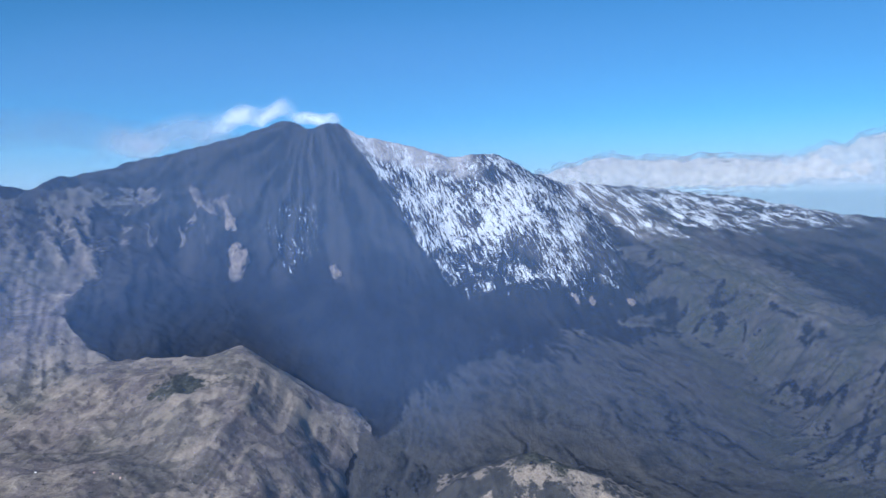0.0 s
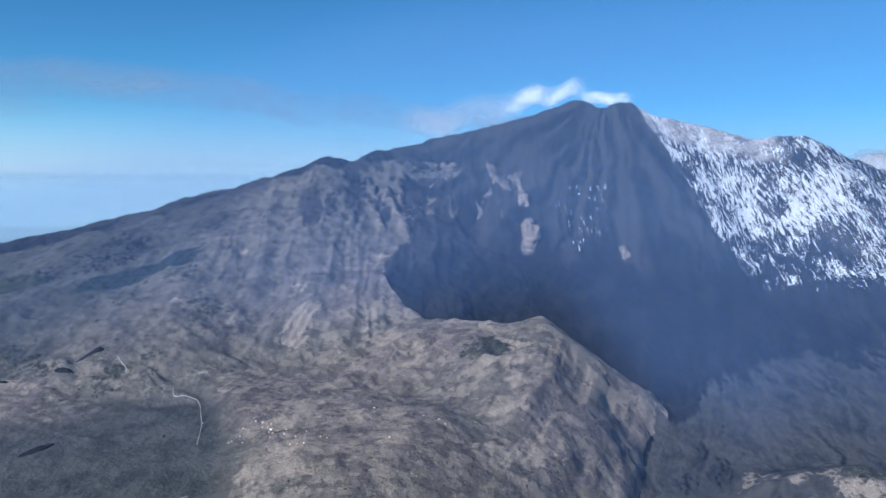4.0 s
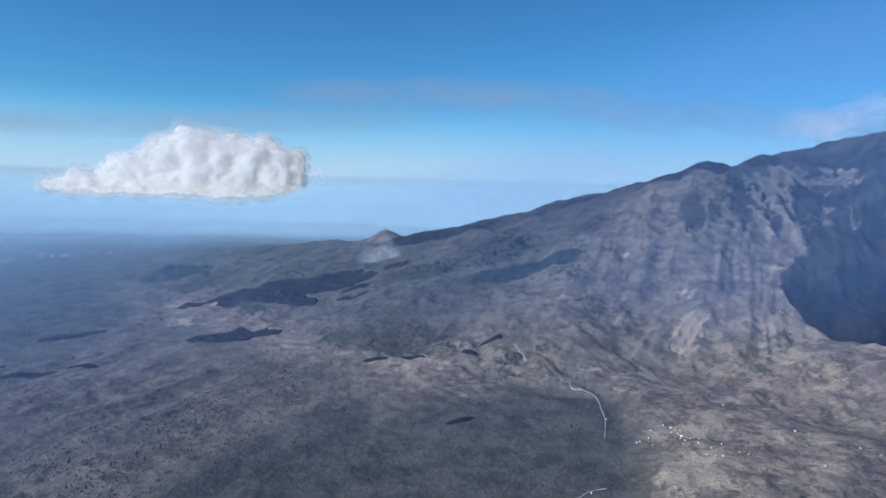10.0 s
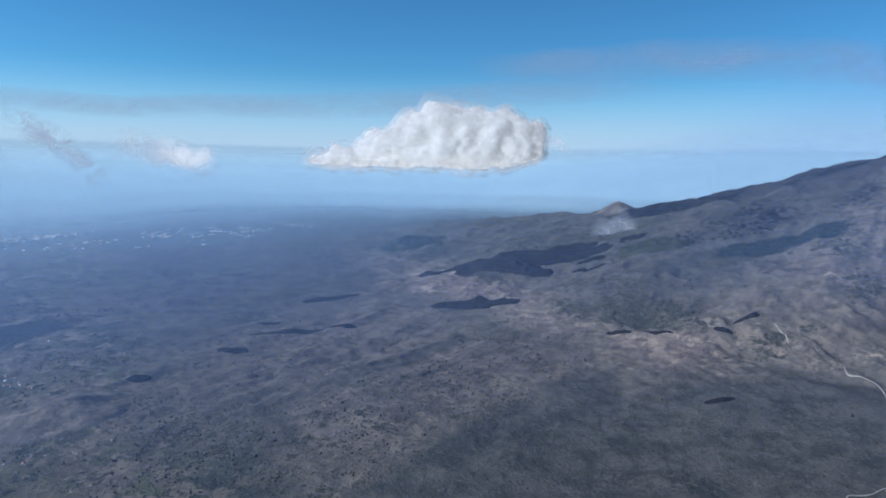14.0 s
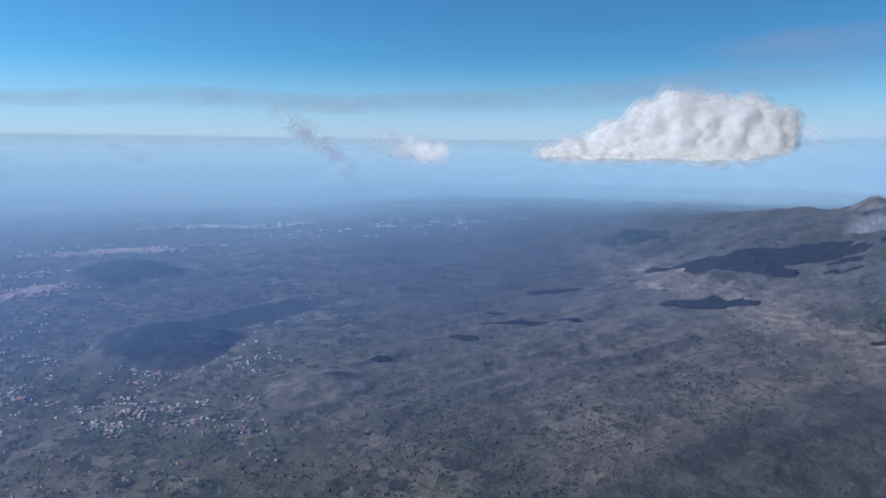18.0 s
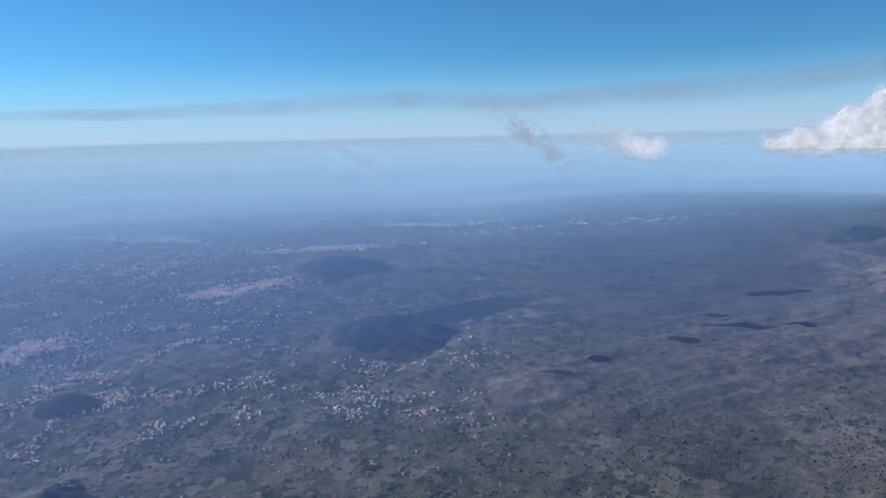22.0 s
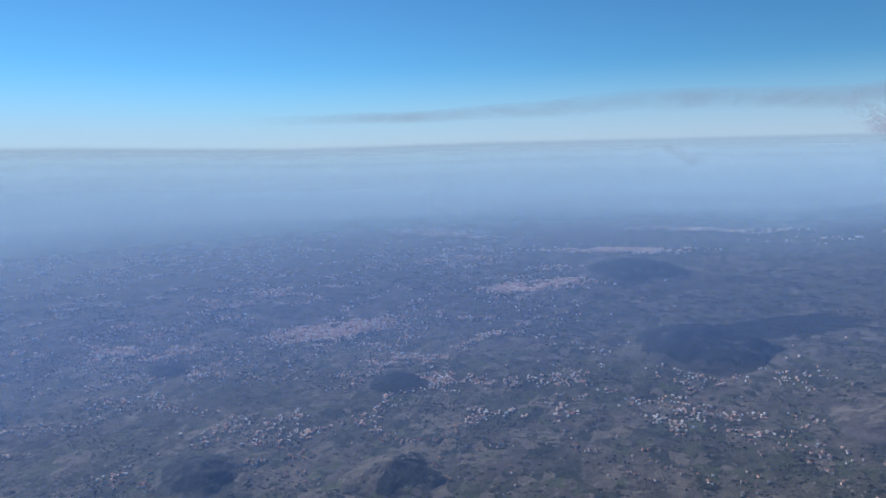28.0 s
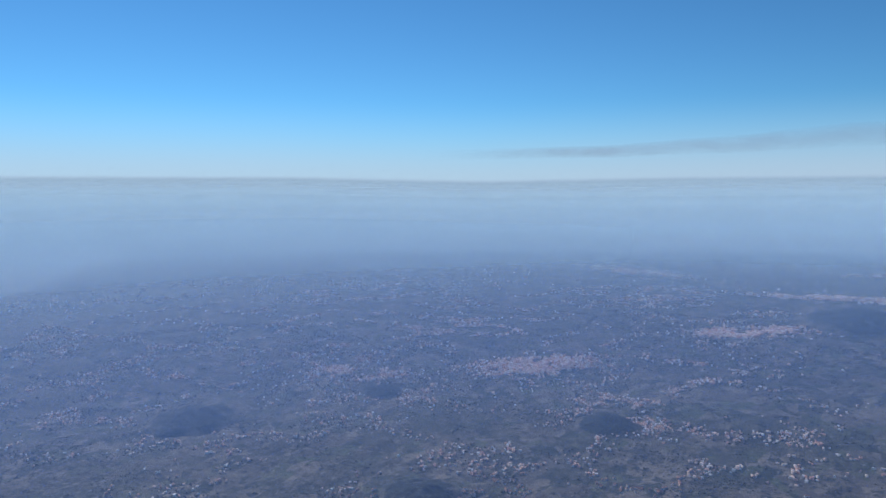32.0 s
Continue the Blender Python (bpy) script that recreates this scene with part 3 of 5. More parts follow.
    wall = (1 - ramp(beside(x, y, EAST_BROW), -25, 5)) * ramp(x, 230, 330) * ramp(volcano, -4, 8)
    ash = np.maximum(ash, wall * np.clip(0.85 - 0.6 * ramp(x, 300, 460) + 1.6 * (ridged(across / 3.0, along, 30, 4, 219) - 0.62), 0, 0.9))
    ash = np.maximum(ash, ramp(x, 340, 500) * outer * ramp(brow, 30, 150) * (1 - ramp(z, 320, 370)) * np.clip(0.62 + 1.3 * (fbm(along / 2.2, across, 110, 5, 227) - 0.45), 0, 0.95))
    upland = np.clip(ramp(volcano, -25, 12) + ramp(fore, -40, 6), 0, 1)
    tongue = np.interp(y, (-100, 22, 130, 250, 400, 518, 600, 700), (-560, -640, -700, -745, -790, -860, -900, -960)) - x + 50 * (fbm(x, y, 60, 4, 224) - 0.5)
    heath = ramp(tongue, -8, 22) * (1 - ramp(tongue, 130, 250)) * ramp(y, -180, -60) * (1 - ramp(y, 380, 520))
    tawny = ramp(tongue, 110, 240) * (1 - ramp(tongue, 420, 620)) * ramp(y, -200, -20) * (1 - ramp(y, 380, 500))
    foot = skirt(x, y)
    upland = np.maximum(upland * (1 - 0.8 * ramp(-x, 740, 900) * ramp(y, 480, 600)), foot)
    upland = upland * (1 - 0.45 * ramp(-x, 480, 640) * ramp(y, 560, 680)) * (1 - 0.5 * ramp(x, 230, 330))
    upland = np.maximum(upland, np.maximum(0.42 * tawny * (0.5 + 0.5 * ramp(y, 20, 140)), 0.5 * heath * ramp(y, 20, 140))) * (1 - 0.8 * ramp(x, 300, 420) * ramp(brow, 60, 240))
    pale = np.clip(2.2 * (fbm(x, y, 40, 4, 208) - 0.44) + 0.22 * np.maximum(foot, ramp(fore, -5, 10)), 0, 1) * np.clip(upland, 0.15, 1) * (1 - ramp(y, 1000, 1150))
    pale = np.maximum(pale, 0.55 * ribs)
    forest = ramp(x, 380, 560) * outer * ramp(brow, 40, 170) * (1 - ramp(z, 330, 385)) * np.clip(0.55 + 1.5 * (fbm(along / 2.0, across, 120, 5, 233) - 0.38), 0, 1)
    strip = 0.95 * np.exp(-(((0.65 * (x + 850) - 0.76 * (y - 812)) / 34) ** 4 + ((0.76 * (x + 850) + 0.65 * (y - 812)) / 95) ** 4))
    low_wood = np.exp(-(((0.56 * (x + 1345) - 0.83 * (y + 215)) / 175) ** 4 + ((0.83 * (x + 1345) + 0.56 * (y + 215)) / 62) ** 4))
    forest = np.maximum(forest, low_wood * (0.30 + 0.9 * fbm(x, y, 40, 4, 238)))
    forest = np.maximum(forest, strip * (0.35 + 1.1 * fbm(x, y, 26, 4, 234)))
    wood = np.exp(-(((x + 742) / 150) ** 2 + ((y - 130) / 140) ** 2))
    wood2 = 0.75 * np.exp(-(((0.8 * (x + 915) - 0.6 * (y - 850)) / 95) ** 2 + ((0.6 * (x + 915) + 0.8 * (y - 850)) / 34) ** 2)) * (0.4 + 1.1 * fbm(x, y, 30, 4, 218))
    crown = 1.35 * np.exp(-(((x + 300) / 42) ** 2 + ((y - 785) / 55) ** 2)) * (0.3 + 1.4 * fbm(x, y, 14, 4, 222)) + 0.7 * np.exp(-(((x + 450) / 40) ** 2 + ((y - 870) / 30) ** 2)) * fbm(x, y, 14, 4, 235)
    wood = wood * (0.25 + 1.0 * fbm(x, y, 40, 4, 214))
    scrub = np.clip(0.16 * wood + (0.32 - 0.16 * ramp(y, 20, 140)) * tawny + heath * (0.9 * fbm(x, y, 15, 4, 225) - 0.30) + wood2 + 0.52 * crown + 0.32 * fbm(x, y, 120, 4, 209) * (1 - upland) + 0.25 * ramp(-y, 150, 500), 0, 1)
    scrub = np.maximum(scrub, ramp(x, 330, 480) * outer * ramp(brow, 30, 140) * (1 - ramp(z, 320, 370)) * np.clip(0.80 + 1.6 * (fbm(along / 2.0, across, 90, 5, 217) - 0.40), 0, 1.0))
    scrub = np.maximum(scrub, lava * 0.55 * ramp(fbm(x, y, 70, 4, 221), 0.56, 0.66) * (volcano < 0))
    scrub = np.maximum(scrub, 0.66 * ramp(x, 300, 430) * (1 - ramp(snow, 0.05, 0.2)) * (0.5 + 0.9 * fbm(x, y, 50, 4, 242)))
    scrub = np.maximum(scrub, 0.86 * ramp(-x, 560, 700) * ramp(y, 430, 560) * (1 - ramp(y, 900, 1050)) * fbm(x, y, 75, 4, 243))
    scrub = np.maximum(scrub, 0.75 * np.exp(-(((x - 95) / 75) ** 2 + ((y - 745) / 40) ** 2)) * (0.35 + 0.9 * fbm(x, y, 16, 4, 244)))
    scrub = scrub * (1 - ash)
    farmed = ramp(-y, -150, 350) * (1 - upland) - ramp(-tongue, 0, 30) * ramp(y, -60, 60) * (1 - foot) * (1 - upland) * (x < -110)
    # the dark lava tone also darkens the east wall and outer flank
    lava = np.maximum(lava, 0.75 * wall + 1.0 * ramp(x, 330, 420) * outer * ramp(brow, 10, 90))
    return snow, ash, upland, pale, scrub, farmed, np.clip(dust, 0, 1), lava, levee * (lava > 0), forest, fan


def build_land():
    yaw = np.concatenate([np.linspace(-42, 166, 1500), np.linspace(166, 318, 60)[1:-1]])
    radius = np.concatenate([np.linspace(0.05, 330, 18)[:-1], np.arange(330, 600, 6.0), np.arange(600, 1950, 3.3), 1950 * np.exp(np.linspace(0, math.log(4990 / 1950), 90))])
    a = np.radians(yaw)[None, :]
    x = MIDDLE[0] - radius[:, None] * np.sin(a)
    y = MIDDLE[1] + radius[:, None] * np.cos(a)
    rows, cols = x.shape
    z, volcano, fore, inside = relief(x.ravel(), y.ravel())
    x, y = x.ravel(), y.ravel()
    cover = land_cover(x, y, z, volcano, fore, inside)
    kind = np.where(fore > 0, 2, np.where(volcano > 0, 1, np.where(inside > 0.5, 3, 0)))
    points = np.stack([x, y, z], 1)
    i, j = np.meshgrid(np.arange(rows - 1), np.arange(cols), indexing="ij")
    k = (j + 1) % cols
    faces = np.stack([i * cols + j, (i + 1) * cols + j, (i + 1) * cols + k, i * cols + k], 2).reshape(-1, 4)[:, ::-1]
    face_kind = np.max(kind[faces], axis=1)
    face_kind = np.where((face_kind == 3) & (np.min(kind[faces], axis=1) < 3), np.min(kind[faces], axis=1), face_kind)
    made = []
    for number, name in enumerate(("ground", "volcano", "foothill_ridge", "valley_floor")):
        mine = faces[face_kind == number]
        used, back = np.unique(mine, return_inverse=True)
        me = sheet(name, points[used], back.reshape(-1, 4), LAND)
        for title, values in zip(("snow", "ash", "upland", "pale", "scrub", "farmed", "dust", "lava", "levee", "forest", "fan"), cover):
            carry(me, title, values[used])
        made.append(new(name, me))
    tagged(made[0], "grey-brown sloping lava plain with fields and scrub", "ground", kind="structure")
    tagged(made[1], "dark volcano with ash slopes, snow streaks and ribbed headwall", "volcano", kind="structure")
    tagged(made[2], "brown rocky foothill ridge with dry grass and scrub", "ridge", kind="structure")
    tagged(made[3], "black lava valley floor below the volcano headwall", "valley", kind="structure")


build_land()


def build_sea():
    bm = bmesh.new()
    bmesh.ops.create_grid(bm, x_segments=24, y_segments=24, size=2600)
    bmesh.ops.translate(bm, verts=bm.verts, vec=(0, -3700, -0.5))
    me = bpy.data.meshes.new("water")
    bm.to_mesh(me)
    bm.free()
    me.materials.append(SEA)
    tagged(new("water", me), "pale blue hazy sea beyond the shore", "sea", kind="structure")


build_sea()


# ---------------------------------------------------------------- dark patches, woods and fields lying on the plain
def drape(name, centre, length, width, turn, material, lift=1.6, seed=0, ragged=0.55, lumps=0.0):
    """A ragged patch that follows the ground, with a low edge all round."""
    n, m = 64, 30
    u, v = np.meshgrid(np.linspace(-1.25, 1.25, n), np.linspace(-1.35, 1.35, m), indexing="ij")
    c, s = math.cos(radians(turn)), math.sin(radians(turn))
    x = centre[0] + u * length / 2 * c - v * width / 2 * s
    y = centre[1] + u * length / 2 * s + v * width / 2 * c
    edge = 1 + ragged * (fbm(x + 31 * seed, y, max(width, 30) * 0.55, 4, 300 + seed) - 0.5) * 2 - np.hypot(u, v)
    z = relief(x.ravel(), y.ravel())[0].reshape(x.shape)
    top = z + lift * ramp(edge, -0.12, 0.10) - 1.2 * (edge < -0.02) + lumps * ramp(edge, 0, 0.4) * ridged(x, y, 14, 3, 330 + seed)
    i, j = np.meshgrid(np.arange(n - 1), np.arange(m - 1), indexing="ij")
    faces = np.stack([i * m + j, (i + 1) * m + j, (i + 1) * m + j + 1, i * m + j + 1], 2).reshape(-1, 4)
    keep = np.max(edge.ravel()[faces], axis=1) > -0.10
    used, back = np.unique(faces[keep], return_inverse=True)
    points = np.stack([x.ravel(), y.ravel(), top.ravel()], 1)[used]
    return new(name, sheet(name, points, back.reshape(-1, 4), material))


# black sheets laid on the plain: place, length, width, turn, lift
DARK_PATCHES = [((-1215, 625), 330, 74, 49, 3), ((-1180, 590), 110, 40, 20, 5), ((-1112, 470), 120, 44, 57, 2), ((-1092, 677), 52, 15, 46, 1), ((-1066, 651), 44, 14, 41, 1),
         ((-1305, 290), 88, 18, 78, 1.5), ((-1213, 172), 36, 16, 60, 1), ((-1136, 259), 42, 22, 70, 1.5), ((-1148, 182), 110, 13, 73, 1), ((-1109, 99), 42, 16, 66, 1),
         ((-851, 520), 38, 10, 28, 1), ((-810, 551), 38, 8, 34, 1), ((-752, 592), 30, 7, 5, 1), ((-746, 627), 34, 10, 52, 1), ((-635, 462), 32, 9, 73, 1), ((-1073, -23), 32, 14, 85, 1.5)]
for k, (centre, length, width, turn, lift) in enumerate(DARK_PATCHES):
    tagged(drape("dark_patch", centre, length, width, turn, LAVA, lift, k + 1), "black ragged patch lying on the grey plain", "lava flow", "lava flows on the plain")
tagged(drape("woodland", (-1020, 735), 112, 60, 28, WOOD, 3, 40, 0.35, 4), "dark green oval pine wood on the slope", "woodland", "woods on the slope", "stuff")


def hill(name, centre, radius, rise, material, label, seed, crater=0.0, dark_side=None):
    n, m = 34, 80
    r, a = np.meshgrid(np.linspace(0.0, 1.25, n), np.linspace(0, 2 * math.pi, m, endpoint=False), indexing="ij")
    stretch = 1 + 0.28 * (fbm(3 * np.cos(a) + seed, 3 * np.sin(a), 1.6, 3, 400 + seed) - 0.5) * 2
    x, y = centre[0] + radius * stretch * r * np.cos(a), centre[1] + radius * stretch * r * np.sin(a)
    ground = relief(x.ravel(), y.ravel())[0].reshape(x.shape)
    shape = 1.25 * (1 - np.sqrt(np.clip(r, 0, 1.25) ** 2 + 0.05)) - crater * np.exp(-(r / 0.22) ** 2)
    z = ground + rise * shape + 0.5 * rise * (fbm(x, y, radius * 0.45, 4, 420 + seed) - 0.5) * ramp(1.15 - r, 0, 0.4) - 1.5 * ramp(r, 1.0, 1.2)
    i, j = np.meshgrid(np.arange(n - 1), np.arange(m), indexing="ij")
    k = (j + 1) % m
    faces = np.stack([i * m + j, (i + 1) * m + j, (i + 1) * m + k, i * m + k], 2).reshape(-1, 4)
    me = sheet(name, np.stack([x.ravel(), y.ravel(), z.ravel()], 1), faces, material)
    wooded, black, farm = {WOOD: (1.0, 0, 0.2), LAVA: (0, 1.0, 0), TURF: (0.35, 0, 1.0), HEATH: (0.25, 0, 0)}[material]
    inner = ramp(1.05 - r, 0.0, 0.35) * (0.55 + 0.9 * fbm(x, y, 16, 4, 440 + seed))
    # the dark cover is kept to one side of the cone
    if dark_side is not None:
        one_side = ramp(np.cos(a - radians(dark_side)) * np.minimum(r * 2, 1) + 0.8 * (fbm(x, y, radius * 0.5, 3, 460) - 0.5), -0.1, 0.35)
        wooded, inner = 1.0, inner * one_side + 0.0
    for title, values in (("snow", 0 * r), ("ash", black * ramp(1.1 - r, 0, 0.3)), ("upland", 0.8 * (1 - wooded) * inner), ("pale", 0 * r), ("scrub", 0.2 * wooded * inner), ("farmed", 0 * r + farm), ("forest", 0.62 * wooded * inner)):
        carry(me, title, values.ravel())
    me.materials[0] = LAND
    return tagged(new(name, me), label, "hill", "old cinder cones")


hill("cinder_cone", (-1760, -462), 125, 36, WOOD, "dark wooded cinder cone beside a town", 1)
hill("cinder_cone", (-728, -538), 46, 15, TURF, "green cinder cone with one dark side", 2, 0.0, 80)
hill("cinder_cone", (-680, -712), 42, 13, WOOD, "low dark wooded cinder cone", 3)
hill("cinder_cone", (-1225, -305), 105, 34, WOOD, "broad dark wooded cinder cone among fields", 4)
hill("cinder_cone", (-700, -1094), 62, 20, WOOD, "dark wooded cinder cone among scattered houses", 10)
hill("cinder_cone", (-960, -645), 42, 12, WOOD, "low dark wooded cinder cone among fields", 11)
hill("cinder_cone", (-912, -962), 34, 10, WOOD, "small dark wooded cinder cone inside a town", 12)
hill("cinder_cone", (-1000, -112), 70, 11, HEATH, "bare brown cinder cone on the slope", 5)
hill("cinder_cone", (-1640, 600), 95, 24, WOOD, "distant dark wooded cinder cone on the flank", 6)
hill("cinder_cone", (-734, 1168), 40, 7, LAVA, "small black cinder cone on the skyline crest", 7)
hill("cinder_cone", (-676, 1243), 36, 6, LAVA, "small black cinder cone on the skyline crest", 8)
hill("cinder_cone", (-1290, 905), 50, 16, HEATH, "small brown cinder cone on the long flank", 9)


# ---------------------------------------------------------------- bare rock standing out of the ash
def outcrop(x, y, wide, tall, seed, label):
    bm = bmesh.new()
    bmesh.ops.create_icosphere(bm, subdivisions=4, radius=1.0)
    base = Vector((x, y, height(x, y)))
    for v in bm.verts:
        q = v.co.copy()
        swell = 1 + 0.45 * noise.fractal(q * 1.7 + Vector((seed * 5.0, 0, 0)), 0.8, 2.1, 5)
        v.co = Vector((q.x * wide * swell, q.y * wide * 0.55 * swell, q.z * tall * swell)) + Vector((0, 0.75 * q.z * tall, 0)) + base
    me = bpy.data.meshes.new("rock_outcrop")
    bm.to_mesh(me)
    bm.free()
    me.polygons.foreach_set("use_smooth", np.ones(len(me.polygons), bool))
    me.materials.append(ROCK)
    tagged(new("rock_outcrop", me), label, "rock", "rocks below the headwall")


outcrop(-358, 1226, 13, 17, 1, "tall pale brown rock outcrop on the ash slope")
outcrop(-372, 1246, 8, 9, 2, "small pale rock outcrop above a larger one")
outcrop(-198, 1251, 7, 6, 3, "round pale grey rock on the ash slope")
outcrop(252, 1298, 7, 8, 4, "pale brown boulder at the valley edge")
outcrop(-395, 1290, 9, 12, 5, "rugged brown rock rib on the headwall")
outcrop(330, 1330, 8, 6, 6, "small brown rock on the valley wall foot")


# ---------------------------------------------------------------- roads
def ribbon(name, line, width, label):
    curve = []
    for p, q in zip(line[:-1], line[1:]):
        for s in range(6):
            curve.append((p[0] + (q[0] - p[0]) * s / 6, p[1] + (q[1] - p[1]) * s / 6))
    curve.append(line[-1])
    c = np.array(curve)
    for _ in range(3):
        c[1:-1] = 0.25 * c[:-2] + 0.5 * c[1:-1] + 0.25 * c[2:]
    d = np.gradient(c, axis=0)
    d /= np.linalg.norm(d, axis=1)[:, None] + 1e-9
    side = np.stack([-d[:, 1], d[:, 0]], 1) * width / 2
    left, right = c + side, c - side
    z = [relief(e[:, 0], e[:, 1])[0] + 0.7 for e in (left, right)]
    n = len(c)
    top = np.vstack([np.column_stack([left, z[0]]), np.column_stack([right, z[1]]), np.column_stack([left, z[0] - 1.6]), np.column_stack([right, z[1] - 1.6])])
    i = np.arange(n - 1)
    quads = np.vstack([np.stack([i, i + n, i + n + 1, i + 1], 1), np.stack([i + 2 * n, i, i + 1, i + 1 + 2 * n], 1), np.stack([i + n, i + 3 * n, i + 3 * n + 1, i + n + 1], 1)])
    tagged(new(name, sheet(name, top, quads, TRACK, False)), label, "road", kind="structure")


ribbon("road", [(-611, 613), (-597, 596), (-582, 602), (-571, 604), (-556, 590), (-542, 573), (-522, 550), (-512, 535), (-501, 517)], 0.75, "pale winding mountain road on the slope")
ribbon("road", [(-715, 637), (-705, 632), (-688, 623), (-676, 612)], 0.8, "pale winding mountain road on the slope")
ribbon("road", [(-452, 446), (-460, 436), (-461, 420), (-470, 407), (-466, 396), (-452, 393), (-433, 403), (-425, 400)], 0.85, "pale hairpin mountain road below the ridge")


# ---------------------------------------------------------------- houses
def box_mesh(name, w, d, h, material):
    bm = bmesh.new()
    bmesh.ops.create_cube(bm, size=1)
    bmesh.ops.scale(bm, verts=bm.verts, vec=(w, d, h + 1.5))
    bmesh.ops.translate(bm, verts=bm.verts, vec=(0, 0, (h + 1.5) / 2 - 1.5))
    me = bpy.data.meshes.new(name)
    bm.to_mesh(me)
    bm.free()
    me.materials.append(material)
    return me


def roof_mesh(w, d, h, rise, material):
    e = 0.18
    w, d = w / 2 + e, d / 2 + e
    p = [(-w, -d, h), (w, -d, h), (w, d, h), (-w, d, h), (-w * 0.72, 0, h + rise), (w * 0.72, 0, h + rise)]
    me = bpy.data.meshes.new("roof")
    me.from_pydata(p, [], [(0, 1, 5, 4), (2, 3, 4, 5), (1, 2, 5), (3, 0, 4), (3, 2, 1, 0)])
    me.materials.append(material)
    return me


CLUSTERS = [  # x, y, long, wide, turn, how many, how scattered
    (-1575, -630, 90, 36, 128, 800, 0), (-2140, -580, 130, 34, 100, 700, 0), (-1145, -840, 90, 44, 128, 800, 0), (-950, -1040, 120, 55, 75, 800, 0.3),
    (-2600, -1260, 230, 60, 55, 460, 0), (-2840, -330, 180, 45, 85, 360, 0), (-890, -470, 130, 80, 80, 130, 1), (-1090, -215, 110, 60, 70, 60, 1),
    (-1350, -1050, 260, 180, 40, 700, 1), (-1250, -640, 180, 130, 30, 420, 1), (-1000, -640, 130, 90, 60, 260, 1), (-1500, -1500, 420, 300, 50, 700, 1),
    (-820, -1250, 180, 200, 70, 420, 1), (-1900, -900, 330, 200, 60, 560, 1), (-930, -260, 100, 80, 20, 60, 1), (-800, -650, 110, 80, 40, 90, 1), (-1050, -420, 240, 200, 40, 420, 1), (-760, -880, 200, 200, 40, 420, 1),
    (-2100, -1900, 500, 350, 45, 460, 1), (-2400, 250, 300, 160, 80, 200, 1), (-2900, -2550, 300, 80, 60, 300, 0.3), (-780, -1650, 300, 260, 60, 420, 1), (-1150, -1350, 260, 200, 40, 420, 1), (-1200, -2150, 500, 350, 50, 420, 1), (-1750, -2600, 600, 350, 45, 360, 1), (-620, -1180, 200, 170, 70, 300, 1),
    (-805, -1632, 30, 12, 40, 60, 0), (-430, 520, 60, 50, 0, 16, 1), (-300, 640, 90, 40, 0, 14, 1)]


def house_places():
    rng = np.random.default_rng(7)
    found = []
    for cx, cy, a, b, turn, count, loose in CLUSTERS:
        c, s = math.cos(radians(turn)), math.sin(radians(turn))
        count = int(count * (6.5 if loose == 1 else 3.4))
        u, v = rng.normal(0, 0.6, count) * a, rng.normal(0, 0.65, count) * b
        x, y = cx + u * c - v * s, cy + u * s + v * c
        spread = ridged(x, y, 95, 4, 501) - 0.16 if loose == 1 else fbm(x, y, 48, 4, 500)
        keep = spread + 0.07 * rng.uniform(-1, 1, count) > 0.40 + 0.15 * loose
        keep &= (fbm(x, y, 26, 3, 503) > (0.46 if loose == 1 else 0.31)) & (np.abs(ridged(x, y, 9, 1, 504) - 0.93) > (0.0 if loose == 1 else 0.05))
        found.append(np.stack([x, y], 1)[keep])
    xy = np.vstack(found)
    xy = xy[coast(xy[:, 0], xy[:, 1]) < -30]
    return np.column_stack([xy, relief(xy[:, 0], xy[:, 1])[0]]), rng


